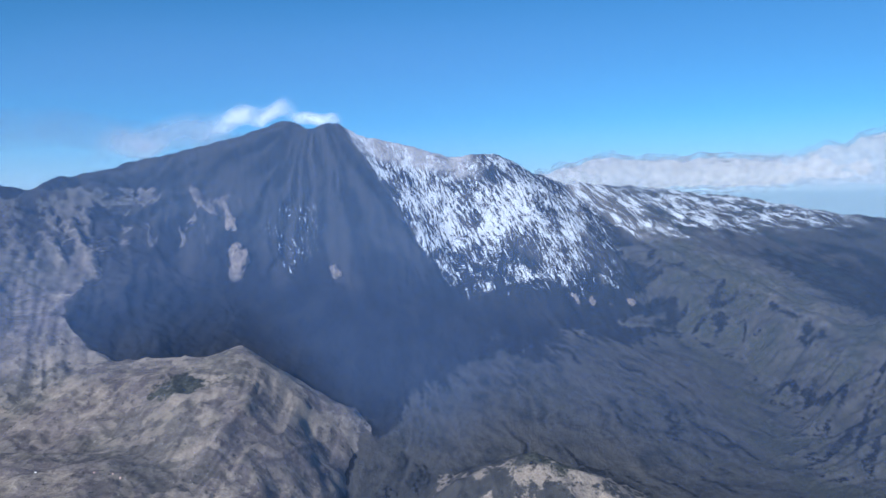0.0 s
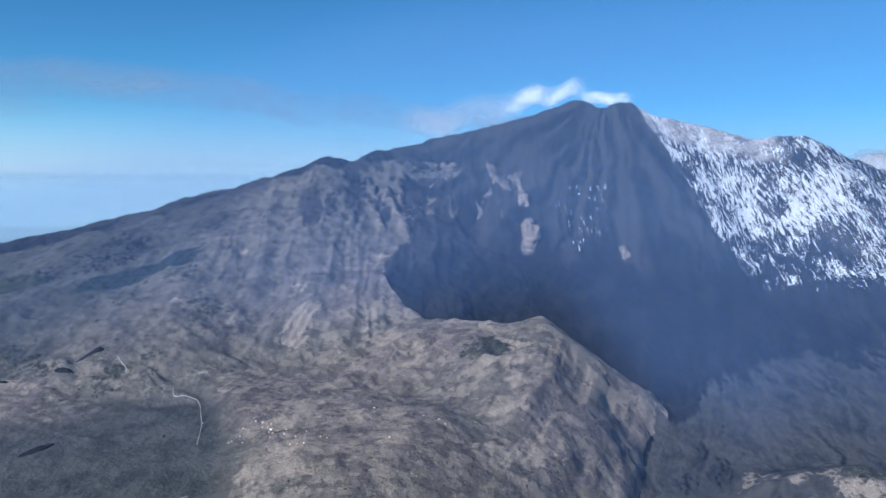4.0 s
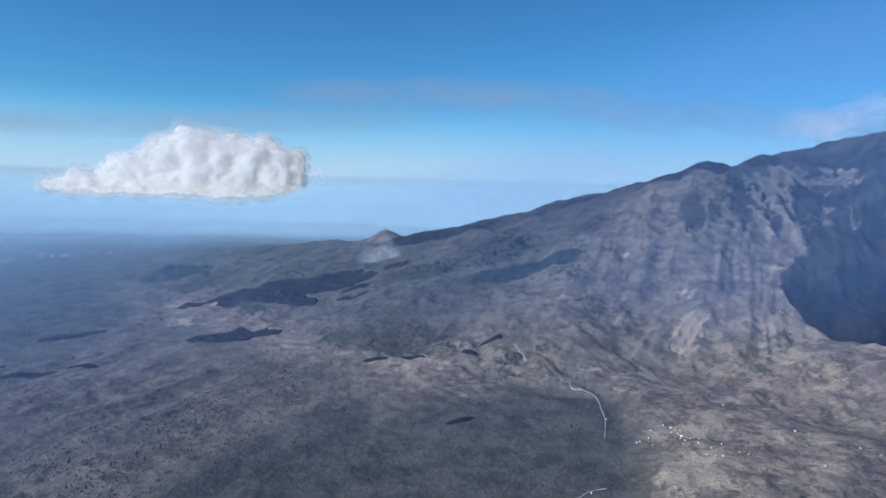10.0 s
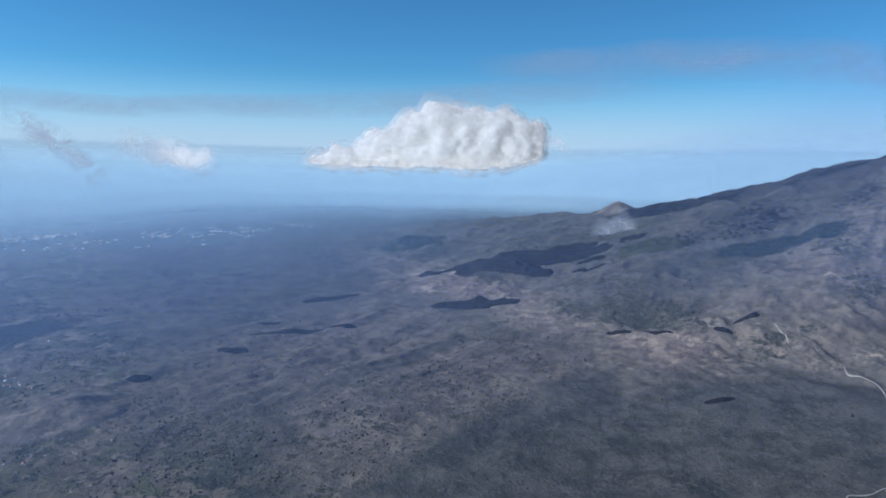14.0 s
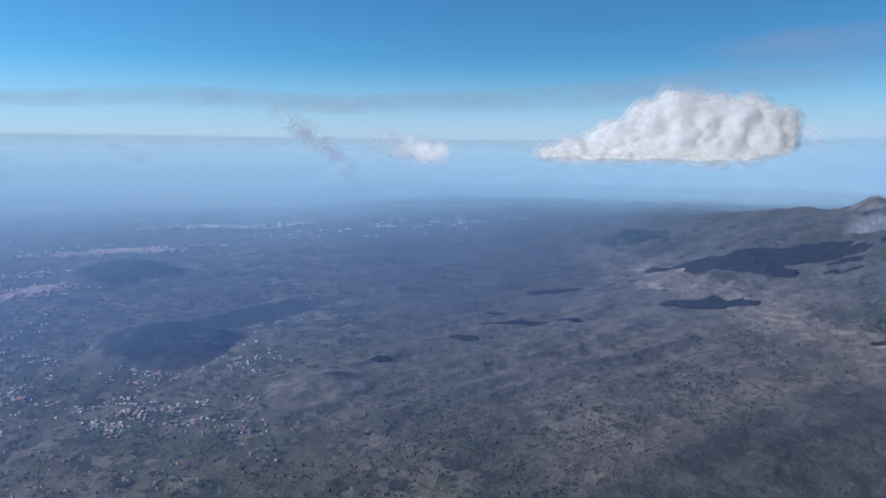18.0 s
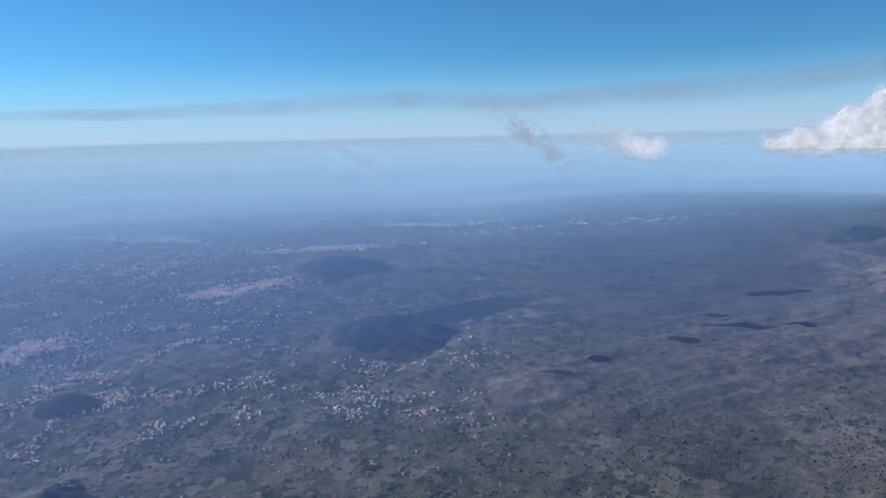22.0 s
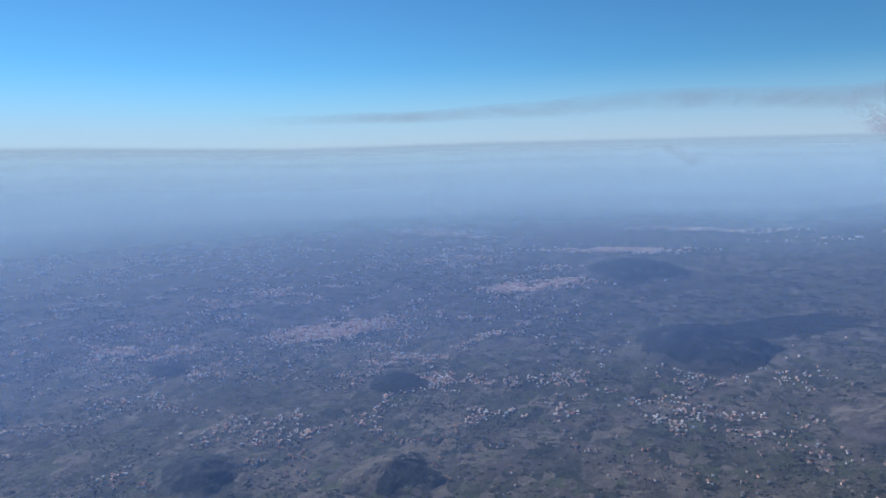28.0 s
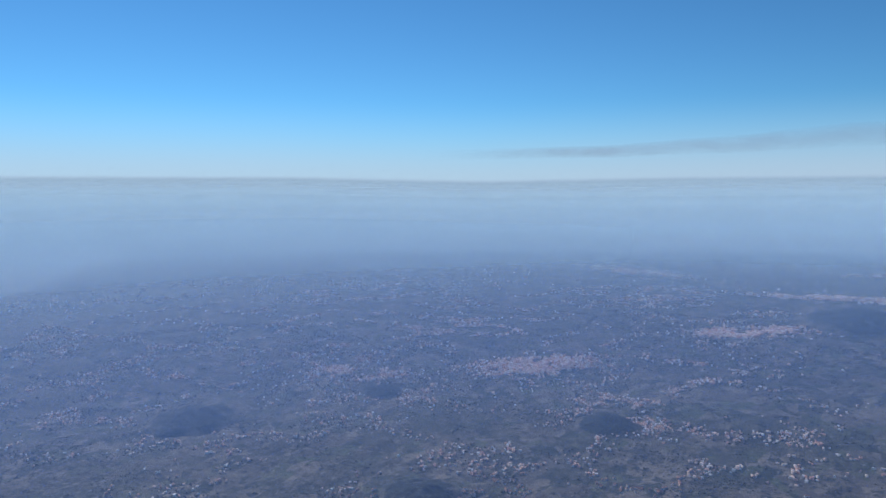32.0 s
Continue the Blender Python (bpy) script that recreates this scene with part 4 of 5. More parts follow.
def build_houses():
    places, rng = house_places()
    spots = np.vstack([places[rng.permutation(len(places))]])
    eye = np.hypot(spots[:, 0] + 190, spots[:, 1] + 230)
    order = np.argsort(eye + 3000 * (spots[:, 1] > 200))
    singles, rest = order[:280], order[280:]
    kinds = []
    for w, d, h, wall in ((2.3, 1.7, 1.4, PLASTER), (2.6, 1.9, 1.5, OCHRE), (1.9, 1.6, 1.3, PLASTER)):
        home = new("house")
        for title, me in (("wall", box_mesh("wall", w, d, h, wall)), ("roof", roof_mesh(w, d, h, 0.5, TILES))):
            piece = new(title, me)
            piece.parent = home
        tagged(home, "small pale house with a tiled roof among fields", "house", "houses on the slope")
        kinds.append(home)
    for n, k in enumerate(singles):
        x, y, z = spots[k]
        m = pose(x, y, z + 0.2, 0, 0, rng.uniform(0, 180))
        if n < 3:
            kinds[n].matrix_basis = m
        else:
            copy_thing(kinds[n % 3], m)
    for title, share, wall, label in (("town_houses", 0, TOWN_PALE, "crowded pale houses of distant towns"), ("town_houses", 1, TOWN_WARM, "crowded ochre and pink houses of distant towns")):
        mine = rest[np.arange(len(rest)) % 3 == 0] if share == 0 else rest[np.arange(len(rest)) % 3 > 0]
        n = len(mine)
        far = (0.9 + np.clip((eye[mine] - 900) / 1300, 0, 1.5)) * np.where(spots[mine, 1] > 200, 0.5, 1.0)
        w, d, h = rng.uniform(1.4, 3.6, n) * far, rng.uniform(1.3, 2.8, n) * far, rng.uniform(1.2, 2.6, n) * far
        a = rng.uniform(0, math.pi, n)
        corner = np.array([(-1, -1, 0), (1, -1, 0), (1, 1, 0), (-1, 1, 0), (-1, -1, 1), (1, -1, 1), (1, 1, 1), (-1, 1, 1)], float)
        px, py = corner[None, :, 0] * w[:, None] / 2, corner[None, :, 1] * d[:, None] / 2
        x = spots[mine, 0][:, None] + px * np.cos(a)[:, None] - py * np.sin(a)[:, None]
        y = spots[mine, 1][:, None] + px * np.sin(a)[:, None] + py * np.cos(a)[:, None]
        z = spots[mine, 2][:, None] - 1 + corner[None, :, 2] * (h[:, None] + 1)
        six = np.array([(0, 1, 5, 4), (1, 2, 6, 5), (2, 3, 7, 6), (3, 0, 4, 7), (4, 5, 6, 7)])
        faces = (np.arange(n)[:, None, None] * 8 + six[None]).reshape(-1, 4)
        tagged(new(title, sheet(title, np.stack([x, y, z], 2).reshape(-1, 3), faces, wall, False)), label, "houses", kind="stuff")


build_houses()


# ---------------------------------------------------------------- trees
def build_trees():
    """Tree clumps on the plain, thick in the woods and along the walls of the fields."""
    rng = np.random.default_rng(21)
    phi = (1 + 5 ** 0.5) / 2
    ball = np.array([(-1, phi, 0), (1, phi, 0), (-1, -phi, 0), (1, -phi, 0), (0, -1, phi), (0, 1, phi), (0, -1, -phi), (0, 1, -phi), (phi, 0, -1), (phi, 0, 1), (-phi, 0, -1), (-phi, 0, 1)]) / 1.9
    tris = np.array([(0, 11, 5), (0, 5, 1), (0, 1, 7), (0, 7, 10), (0, 10, 11), (1, 5, 9), (5, 11, 4), (11, 10, 2), (10, 7, 6), (7, 1, 8), (3, 9, 4), (3, 4, 2), (3, 2, 6), (3, 6, 8), (3, 8, 9), (4, 9, 5), (2, 4, 11), (6, 2, 10), (8, 6, 7), (9, 8, 1)])
    n = 150000
    yaw, dist = np.radians(rng.uniform(28, 166, n)), rng.uniform(430 ** 2, 1750 ** 2, n) ** 0.5
    x, y = MIDDLE[0] - dist * np.sin(yaw), MIDDLE[1] + dist * np.cos(yaw)
    wood = np.exp(-(((x + 742) / 150) ** 2 + ((y - 130) / 140) ** 2))
    rows = ridged(x, y, 60, 3, 700)
    tongue = np.interp(y, (-100, 22, 130, 250, 400, 518, 600, 700), (-560, -640, -700, -745, -790, -860, -900, -960)) - x
    heath = ramp(tongue, -8, 30) * (1 - ramp(tongue, 160, 300)) * ramp(y, -200, -60) * (1 - ramp(y, 380, 520))
    chance = 0.02 + 0.55 * heath * ramp(fbm(x, y, 30, 4, 703), 0.45, 0.62) + 0.45 * wood * ramp(fbm(x, y, 34, 4, 702), 0.40, 0.6) + 0.55 * ramp(rows, 0.66, 0.82) * ramp(-y, -250, 200) + 0.45 * ramp(fbm(x, y, 50, 4, 701), 0.55, 0.66)
    keep = (rng.uniform(0, 1, n) < chance * (1 - 0.93 * ramp(-tongue, 0, 30) * ramp(y, -60, 60))) & (coast(x, y) < -40)
    keep &= ~((np.hypot(x + 1195, y + 280) < 150) | (np.hypot(x + 728, y + 538) < 56) | (np.hypot(x + 680, y + 712) < 52))
    x, y = x[keep][:30000], y[keep][:30000]
    z, volcano, fore, inside = relief(x, y)
    low = (volcano < 6) & (fore < 10)
    x, y, z = x[low], y[low], z[low]
    n = len(x)
    size = 0.72 * rng.uniform(0.5, 1.0, n) * (1 + 0.9 * rng.uniform(0, 1, n) ** 3) * (0.75 + np.hypot(x + 150, y + 200) / 2400)
    jitter = rng.uniform(0.65, 1.35, (n, 12, 1))
    shape = ball[None] * jitter * size[:, None, None] * np.array([1.25, 1.25, 0.8])
    points = shape + np.stack([x, y, z + 0.45 * size], 1)[:, None, :]
    faces = (np.arange(n)[:, None, None] * 12 + tris[None]).reshape(-1, 3)
    tagged(new("trees", sheet("trees", points.reshape(-1, 3), faces, CROWN)), "dark green and brown trees scattered over the plain", "trees", kind="stuff")


build_trees()


# ---------------------------------------------------------------- haze and cloud
def level(me):
    """Points every normal up and sunward, so a sheet takes one even light whichever way it runs."""
    way = Vector((to_sun.x * 0.6, to_sun.y * 0.6, 0.8)).normalized()
    me.normals_split_custom_set_from_vertices([way] * len(me.vertices))


def haze_line(yaw):
    """Slope of the sight line along the top of the haze of the plain, by the compass."""
    return np.interp(yaw, (0, 20, 35, 54, 71, 90, 110, 125, 140, 160), (0.011, 0.011, 0.011, 0.005, 0.001, 0.003, 0.005, 0.003, 0.011, 0.014))


def ring_of_haze_sheet(radius, top, reach, north, south_density, color):
    """A see-through curtain, its colour standing in for haze, that stands on the ground and thins out to nothing at its
    foot and its top.
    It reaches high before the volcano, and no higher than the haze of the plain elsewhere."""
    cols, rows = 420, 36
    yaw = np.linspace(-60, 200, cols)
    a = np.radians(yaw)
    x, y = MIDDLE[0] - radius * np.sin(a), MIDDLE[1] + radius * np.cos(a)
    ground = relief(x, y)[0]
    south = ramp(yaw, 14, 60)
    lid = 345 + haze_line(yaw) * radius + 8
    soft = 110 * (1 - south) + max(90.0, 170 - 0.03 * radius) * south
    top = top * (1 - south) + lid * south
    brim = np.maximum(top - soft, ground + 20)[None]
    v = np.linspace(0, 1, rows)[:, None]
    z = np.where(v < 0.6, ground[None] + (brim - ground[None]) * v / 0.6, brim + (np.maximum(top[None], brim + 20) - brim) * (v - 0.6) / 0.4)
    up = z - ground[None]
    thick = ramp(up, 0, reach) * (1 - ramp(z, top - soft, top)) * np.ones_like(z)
    sunward = (0.45 + 0.55 * ramp(yaw, 45, 85) + (0.85 if radius < 1200 else 0.1) * ramp(yaw, 75, 140)) if radius < 1500 else 1 + 0.12 * ramp(yaw, 100, 150)  # the brighter haze towards the sun, put into the thickness
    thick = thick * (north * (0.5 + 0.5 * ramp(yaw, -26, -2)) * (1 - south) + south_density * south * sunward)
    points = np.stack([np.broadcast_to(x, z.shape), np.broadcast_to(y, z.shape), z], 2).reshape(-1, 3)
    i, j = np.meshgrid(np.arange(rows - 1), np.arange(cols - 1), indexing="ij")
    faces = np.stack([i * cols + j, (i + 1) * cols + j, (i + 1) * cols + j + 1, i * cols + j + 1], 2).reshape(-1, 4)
    me = sheet("haze", points, faces, air_sheet_material("haze", color, 1.0))
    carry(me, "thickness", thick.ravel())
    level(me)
    ob = tagged(new("haze", me), "thin blue tinted sheet standing in for morning haze over the land", "haze", kind="structure")
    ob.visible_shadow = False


# tinted sheets round the flight imitate haze, darker blue near and paler far
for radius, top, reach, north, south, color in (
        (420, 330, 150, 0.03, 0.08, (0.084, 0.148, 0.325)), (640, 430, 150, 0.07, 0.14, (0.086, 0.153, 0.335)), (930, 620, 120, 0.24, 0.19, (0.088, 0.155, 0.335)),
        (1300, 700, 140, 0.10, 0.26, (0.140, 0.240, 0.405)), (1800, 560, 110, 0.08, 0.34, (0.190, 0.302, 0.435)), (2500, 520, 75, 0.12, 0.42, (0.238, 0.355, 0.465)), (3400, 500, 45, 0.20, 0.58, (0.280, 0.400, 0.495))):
    ring_of_haze_sheet(radius, top, reach, north, south, color)


def backdrop():
    """A glowing backdrop painted as the hazy distance beyond the last land, and the pale band along the horizon."""
    cols, rows = 360, 90
    yaw = np.linspace(0, 360, cols, endpoint=False)
    a = np.radians(yaw)
    line = 345 + 4780 * haze_line(yaw)
    v = np.linspace(0, 1, rows)[:, None]
    z = line[None] + np.interp(v, (0, 0.2, 0.8, 1.0), (-760, -60, 90, 1150))
    x, y = MIDDLE[0] - 4780 * np.sin(a), MIDDLE[1] + 4780 * np.cos(a)
    points = np.stack([np.broadcast_to(x, (rows, cols)), np.broadcast_to(y, (rows, cols)), z], 2).reshape(-1, 3)
    i, j = np.meshgrid(np.arange(rows - 1), np.arange(cols), indexing="ij")
    k = (j + 1) % cols
    faces = np.stack([i * cols + j, (i + 1) * cols + j, (i + 1) * cols + k, i * cols + k], 2).reshape(-1, 4)
    n = Nodes("far_haze_glow")
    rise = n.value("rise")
    # the band's brightness is emission, coloured by height above the haze line
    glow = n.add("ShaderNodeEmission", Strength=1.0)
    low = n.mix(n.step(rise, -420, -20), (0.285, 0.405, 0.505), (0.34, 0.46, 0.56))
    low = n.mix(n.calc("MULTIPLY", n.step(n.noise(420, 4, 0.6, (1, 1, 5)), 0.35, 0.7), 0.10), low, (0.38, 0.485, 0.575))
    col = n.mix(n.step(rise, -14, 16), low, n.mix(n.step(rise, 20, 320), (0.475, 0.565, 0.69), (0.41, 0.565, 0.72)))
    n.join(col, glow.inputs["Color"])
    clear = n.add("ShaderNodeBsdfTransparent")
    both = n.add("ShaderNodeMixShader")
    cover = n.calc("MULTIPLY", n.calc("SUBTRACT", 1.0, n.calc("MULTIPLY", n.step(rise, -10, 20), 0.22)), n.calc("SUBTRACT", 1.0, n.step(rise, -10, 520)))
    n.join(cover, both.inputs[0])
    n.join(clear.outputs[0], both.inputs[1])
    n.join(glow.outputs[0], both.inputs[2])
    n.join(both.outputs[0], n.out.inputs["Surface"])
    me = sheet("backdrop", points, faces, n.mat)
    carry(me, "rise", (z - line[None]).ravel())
    ob = tagged(new("backdrop", me), "glowing backdrop painted as a pale hazy band of sky along the horizon", "sky", kind="structure")
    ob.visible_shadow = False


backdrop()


def cloud_material(name, bright, shade, veil=1.0, size=22):
    """Cloud skin: light comes back from its face and through its thin edges; veil below 1 makes a torn outer fringe."""
    n = Nodes(name)
    white = n.add("ShaderNodeBsdfDiffuse", Color=(*bright, 1))
    through_light = n.add("ShaderNodeBsdfTranslucent", Color=(*shade, 1))
    both = n.add("ShaderNodeMixShader")
    both.inputs[0].default_value = 0.45
    n.join(white.outputs[0], both.inputs[1])
    n.join(through_light.outputs[0], both.inputs[2])
    if veil < 1:
        clear = n.add("ShaderNodeBsdfTransparent")
        last = n.add("ShaderNodeMixShader")
        n.join(n.calc("MULTIPLY", n.step(n.noise(size, 6, 0.62), 0.34, 0.72), veil), last.inputs[0])
        n.join(clear.outputs[0], last.inputs[1])
        n.join(both.outputs[0], last.inputs[2])
        n.join(last.outputs[0], n.out.inputs["Surface"])
    else:
        n.join(both.outputs[0], n.out.inputs["Surface"])
    return n.mat


CLOUD = cloud_material("cloud", (0.68, 0.68, 0.69), (0.62, 0.63, 0.67))
CLOUD_EDGE = cloud_material("cloud_edge", (0.60, 0.61, 0.63), (0.58, 0.59, 0.63), 0.30, 14)
BANK = cloud_material("bank_cloud", (0.64, 0.63, 0.64), (0.52, 0.53, 0.57))
BANK_EDGE = cloud_material("bank_cloud_edge", (0.46, 0.47, 0.51), (0.46, 0.48, 0.54), 0.28, 52)


def billow(p, scale, seed):
    """Rounded swellings with creases between them, in four sizes."""
    total, amp, q = 0.0, 1.0, p / scale + Vector((seed * 7.3, seed * 2.1, 0))
    for _ in range(4):
        total += amp * (abs(noise.noise(q)) - 0.22)
        q = q * 2.07 + Vector((3.7, 1.9, 5.1))
        amp *= 0.56
    return total


def puffed(centre, across, half, deep, up, down, profile, swell, seed, skins, detail=5):
    """The skins of one heaped cloud, the core first and its thin fringes outside it; profile gives its height along its run."""
    ax = Vector(across).normalized()
    depth = Vector((-ax.y, ax.x, 0))
    made = []
    for level_out, material in skins:
        bm = bmesh.new()
        bmesh.ops.create_icosphere(bm, subdivisions=detail if level_out == 0 else 5, radius=1.0)
        for v in bm.verts:
            d = v.co.normalized()
            u = max(-1.0, min(1.0, d.x))
            tall = float(np.interp(u, *profile))
            r = (abs(d.x) ** 2.25 + abs(d.y) ** 2.25 + abs(d.z) ** 2.25) ** (-1 / 2.25)
            p = ax * d.x * half * r + depth * d.y * deep * r + Vector((0, 0, d.z * r * (up * tall if d.z > 0 else down * (0.4 + 0.6 * tall))))
            n = Vector((ax * d.x / half + depth * d.y / deep + Vector((0, 0, d.z / (up if d.z > 0 else down))))).normalized()
            lift = swell * billow(p, swell * 1.9, seed) * (1.0 if d.z > -0.15 else 0.45)
            v.co = Vector(centre) + p + n * (lift + level_out * (1 + 0.8 * noise.noise(p / swell * 0.9 + Vector((level_out, seed, 0)))))
        me = bpy.data.meshes.new("cloud")
        bm.to_mesh(me)
        bm.free()
        me.polygons.foreach_set("use_smooth", np.ones(len(me.polygons), bool))
        me.materials.append(material)
        own = np.zeros(len(me.vertices) * 3, np.float32)
        me.vertices.foreach_get("normal", own)
        soft = own.reshape(-1, 3) + (1.25 if level_out == 0 else 2.2) * np.array(Vector((to_sun.x * 0.6, to_sun.y * 0.6, 0.8)).normalized())[None]
        me.normals_split_custom_set_from_vertices((soft / (np.linalg.norm(soft, axis=1)[:, None] + 1e-6)).tolist())
        made.append(me)
    return made


def cumulus(label, *args, name="cumulus_cloud"):
    core, *fringes = puffed(*args)
    ob = tagged(new(name, core), label, "cloud", kind="stuff")
    ob.visible_shadow = False
    for me in fringes:
        edge = new("fringe", me)
        edge.parent = ob
        edge.visible_shadow = False


ALONG = (0.53, 0.85, 0)
WHITE_SKINS = ((0.0, CLOUD), (2.5, CLOUD_EDGE), (5.5, CLOUD_EDGE), (9.0, CLOUD_EDGE))
BANK_SKINS = ((0.0, BANK), (16.0, BANK_EDGE), (36.0, BANK_EDGE))
cumulus("white heaped cumulus cloud over the hazy plain", (-1090, 412, 343), ALONG, 126, 66, 60, 22, ((-1, -0.6, -0.2, 0.1, 0.5, 0.8, 1), (0.5, 0.95, 1.0, 0.9, 1.08, 1.0, 0.8)), 32, 3, WHITE_SKINS, 6)
cumulus("low ragged white tail of a cumulus cloud", (-1150, 306, 329), ALONG, 62, 32, 26, 10, ((-1, -0.4, 0.3, 1), (0.3, 0.6, 1.0, 1.0)), 20, 8, WHITE_SKINS)
cumulus("low ragged white tail of a cumulus cloud", (-1186, 252, 325), ALONG, 30, 18, 11, 6, ((-1, 1), (0.5, 1.0)), 12, 11, WHITE_SKINS)
cumulus("long white cloud bank behind the snowy rim", (1420, 4290, 505), (1, 0.0, 0), 900, 160, 105, 60, ((-1, -0.8, -0.55, -0.3, 0, 0.3, 1), (0.3, 0.8, 1.25, 0.9, 0.8, 0.9, 1.0)), 70, 5, BANK_SKINS, 5, name="cloud_bank")
cumulus("long white cloud bank behind the snowy rim", (2480, 4130, 520), (1, -0.25, 0), 620, 160, 165, 70, ((-1, -0.4, 0, 0.5, 1), (0.5, 0.9, 1.1, 0.9, 0.8)), 76, 6, BANK_SKINS, 5, name="cloud_bank")
cumulus("small white cloud over the far plain", (-2322, 1955, 205), ALONG, 16, 10, 14, 8, ((-1, 1), (0.8, 1.0)), 12, 14, ((0.0, BANK_EDGE), (4.0, BANK_EDGE)), 4)
cumulus("small white cloud over the far plain", (-2270, 2058, 268), ALONG, 13, 10, 9, 6, ((-1, 1), (0.8, 1.0)), 10, 15, ((0.0, BANK_EDGE), (4.0, BANK_EDGE)), 4)


def streamer(name, line, radius, density, color, label, seed, size, stretch, edges):
    """A long band of thin smoke or cloud, given by yaw, rise and half height in degrees as seen from the middle of the flight."""
    cols, rows = 200, 18
    t = np.linspace(0, len(line) - 1, cols)
    knots = np.arange(len(line))
    yaw, rise, half = (np.interp(t, knots, [p[k] for p in line]) for k in range(3))
    rise, half = (np.convolve(np.pad(q, 12, "edge"), np.ones(25) / 25, "valid") for q in (rise, half))
    rise = rise + 0.5 * half * (fbm(yaw, 0 * yaw, 5.0, 3, 600 + seed) - 0.5)
    v = np.linspace(-1, 1, rows)[:, None]
    el, a = np.radians(rise[None] + v * half[None]), np.radians(yaw)[None] + 0 * v
    points = np.stack([MIDDLE[0] - radius * np.sin(a), MIDDLE[1] + radius * np.cos(a), 348 + radius * np.tan(el)], 2).reshape(-1, 3)
    ends = ramp(t, 0, 0.9) * (1 - ramp(t, len(line) - 2.2, len(line) - 1))
    thick = (1 - v * v) * ends[None]
    i, j = np.meshgrid(np.arange(rows - 1), np.arange(cols - 1), indexing="ij")
    faces = np.stack([i * cols + j, (i + 1) * cols + j, (i + 1) * cols + j + 1, i * cols + j + 1], 2).reshape(-1, 4)
    me = sheet(name, points, faces, air_sheet_material(name, color, density, 0.65, size, stretch, edges))
    carry(me, "thickness", thick.ravel())
    level(me)
    ob = tagged(new(name, me), label, "cloud", kind="stuff")
    ob.visible_shadow = False


def wisp(name, left, right, tall, density, color, label, seed, lump=1.0, size=160.0, stretch=(1, 1, 2.2), edges=(0.42, 0.68), bend=0.0, waist=1.0):
    """A thin torn sheet of cloud or smoke that hangs between two places."""
    cols, rows = 120, 24
    u, v = np.meshgrid(np.linspace(0, 1, cols), np.linspace(-1, 1, rows), indexing="ij")
    p, q = np.array(left, float), np.array(right, float)
    middle = p[None, None] * (1 - u[..., None]) + q[None, None] * u[..., None]
    half = tall / 2 * (1 + (waist - 1) * u)
    middle[..., 2] += v * half + bend * np.sin(math.pi * u) + 0.35 * tall * (grain(u * 5, 0 * u, seed) - 0.5)
    middle[..., 0] += 0.12 * tall * v * np.cos(9 * u)
    thick = np.clip(1 - v * v, 0, 1) ** 1.3 * ramp(u, 0, 0.34) * (1 - ramp(u, 0.70, 1.0))
    i, j = np.meshgrid(np.arange(cols - 1), np.arange(rows - 1), indexing="ij")
    faces = np.stack([i * rows + j, (i + 1) * rows + j, (i + 1) * rows + j + 1, i * rows + j + 1], 2).reshape(-1, 4)
    me = sheet(name, middle.reshape(-1, 3), faces, air_sheet_material(name, color, density, lump, size, stretch, edges))
    carry(me, "thickness", thick.ravel())
    level(me)
    ob = tagged(new(name, me), label, "cloud", kind="stuff")
    ob.visible_shadow = False


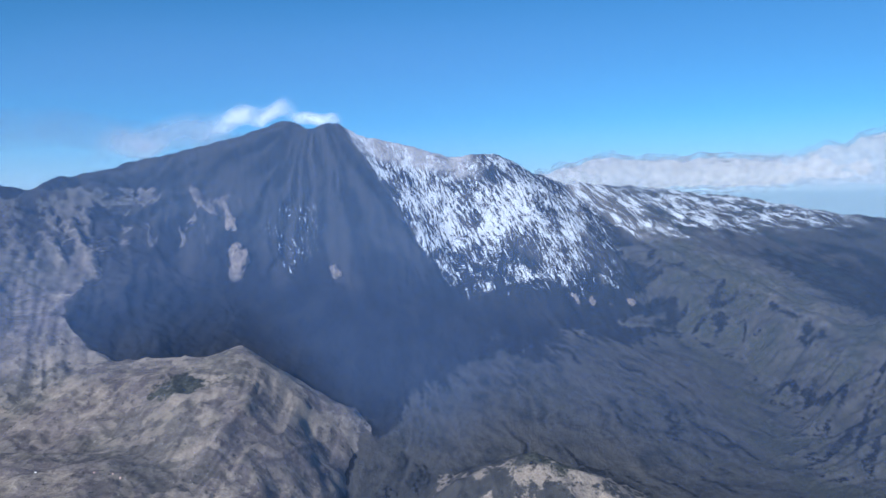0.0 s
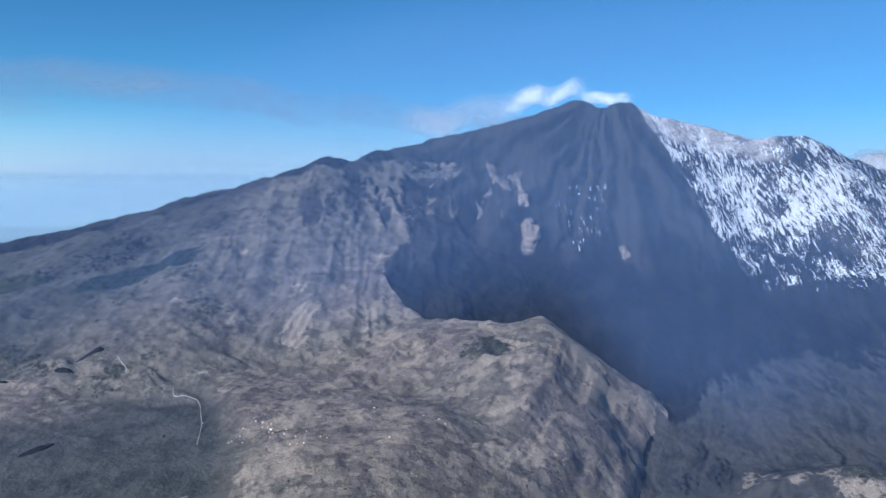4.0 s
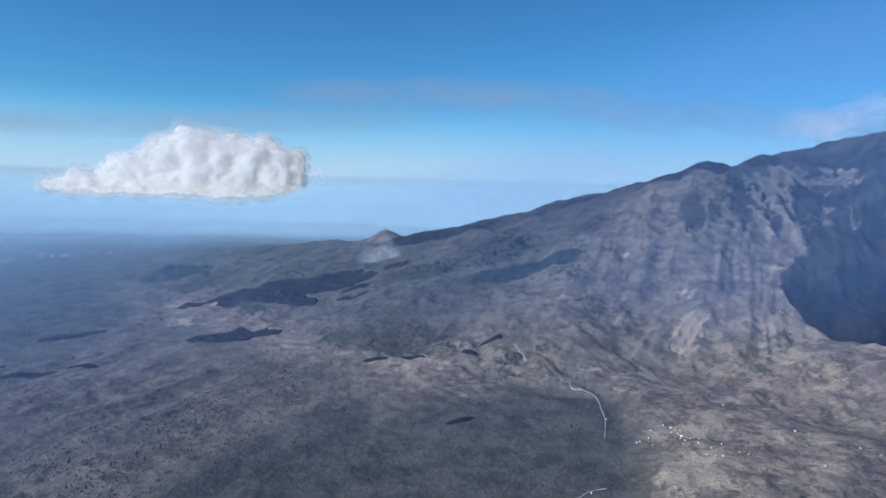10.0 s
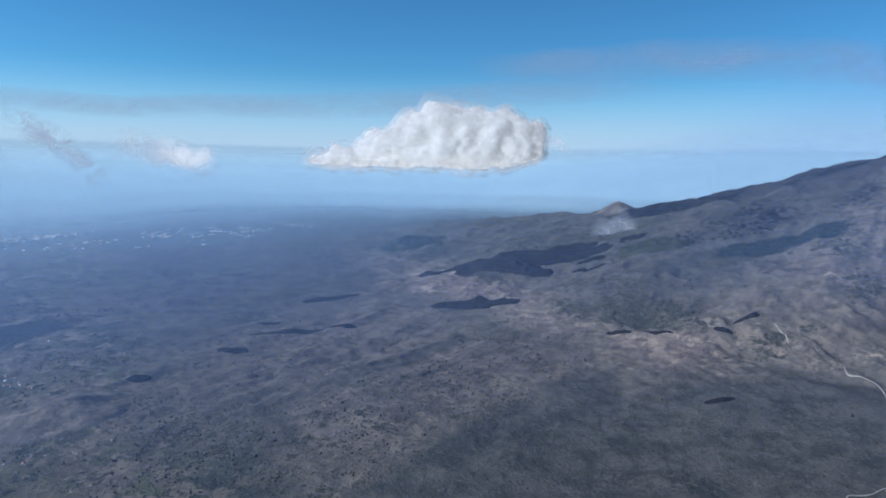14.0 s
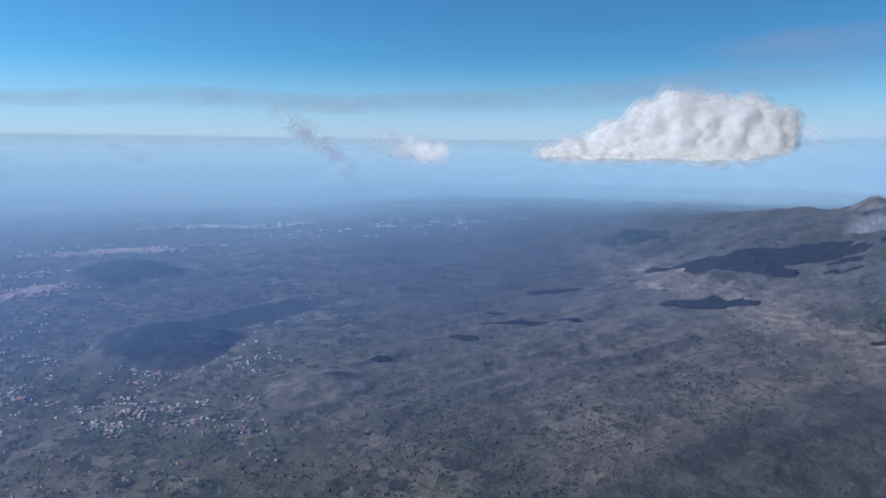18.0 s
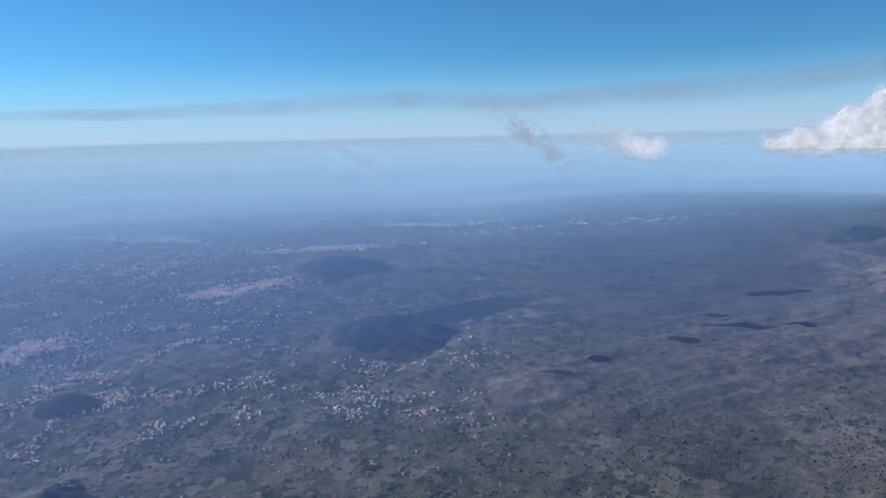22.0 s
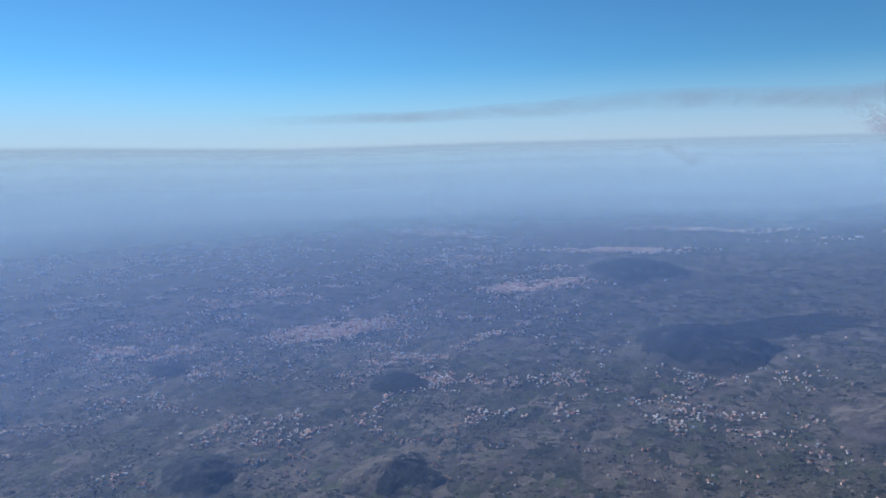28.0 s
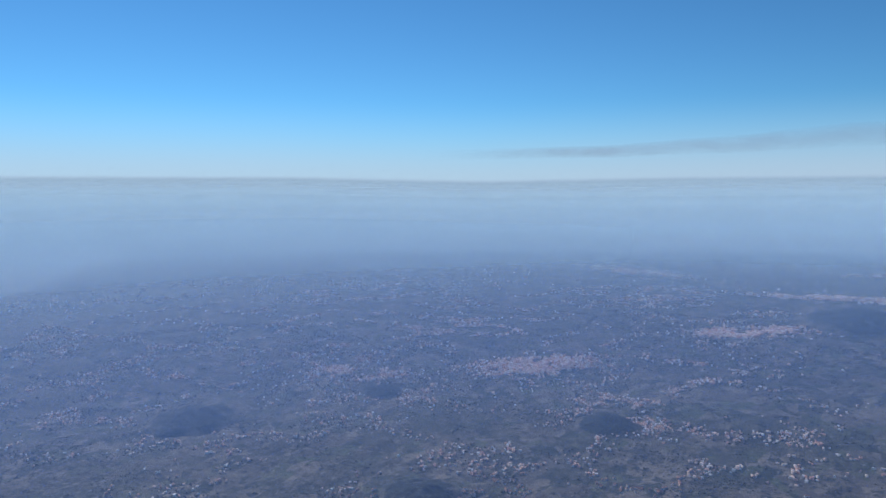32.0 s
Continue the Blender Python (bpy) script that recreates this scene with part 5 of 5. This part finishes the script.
streamer("smoke_plume", [(8, 4.4, 0.7), (18, 5.0, 1.2), (27, 5.7, 1.5), (35, 6.3, 1.6), (45, 6.8, 1.6), (54, 6.6, 1.3), (62, 6.0, 0.8)], 3900, 0.60, (0.165, 0.185, 0.245),
         "long thin grey-brown smoke trail from the summit", 1, 520, (1, 1, 2.4), (0.25, 0.78))
streamer("smoke_plume", [(44, 5.4, 0.8), (56, 4.2, 1.2), (70, 3.4, 1.1), (80, 2.9, 0.9), (87, 2.6, 0.8), (98, 3.0, 0.9), (108, 2.5, 0.6), (118, 2.3, 0.45), (130, 2.2, 0.4)], 4300, 0.55, (0.165, 0.185, 0.24),
         "long thin grey smoke band drifting over the plain", 2, 520, (1, 1, 2.4), (0.25, 0.78))
wisp("smoke_plume", (-560, 1640, 545), (-330, 1640, 585), 56, 1.0, (0.62, 0.62, 0.64), "white steam rising from the summit crater", 2, 0.8, 52, (1, 1, 1.2), (0.22, 0.72), 8)
wisp("smoke_plume", (-370, 1642, 574), (-235, 1642, 560), 34, 1.0, (0.66, 0.66, 0.68), "white steam rising from the summit crater", 3, 0.7, 34, (1, 1, 1.2), (0.22, 0.66))
wisp("smoke_plume", (-860, 1690, 500), (-470, 1650, 560), 90, 0.75, (0.36, 0.36, 0.39), "thin grey smoke sinking from the summit crater", 7, 0.7, 110, (1, 1, 1.4), (0.25, 0.78))
wisp("torn_cloud", (-1105, -164, 380), (-1111, -39, 298), 44, 0.8, (0.21, 0.24, 0.30), "torn grey cloud shreds over the plain", 5, 1.0, 24, (1, 1, 1.1), (0.38, 0.64), 10)
wisp("torn_cloud", (-1150, -49, 341), (-1174, 100, 323), 46, 1.0, (0.30, 0.32, 0.37), "torn grey-white cloud shred over the plain", 12, 0.9, 28, (1, 1, 1.2), (0.28, 0.66), 4)
wisp("torn_cloud", (-1153, 9, 334), (-1170, 95, 328), 34, 0.8, (0.46, 0.46, 0.48), "small white cloud shred over the plain", 15, 0.7, 20, (1, 1, 1.1), (0.24, 0.62))
wisp("torn_cloud", (-1148, -364, 341), (-1136, -288, 310), 20, 0.35, (0.24, 0.28, 0.34), "faint grey cloud shred in the haze", 16, 0.9, 24, (1, 1, 1.3), (0.30, 0.78))
wisp("torn_cloud", (-1038, 513, 369), (-1008, 558, 349), 22, 0.7, (0.34, 0.36, 0.42), "ragged pale fringe of the cumulus cloud", 13, 0.9, 20, (1, 1, 1.4), (0.30, 0.70))
wisp("steam_puff", (-1195, 748, 205), (-1120, 806, 222), 62, 0.6, (0.40, 0.44, 0.50), "small white steam puff beside a black patch", 6, 0.8, 40, (1, 1, 1), (0.24, 0.85))
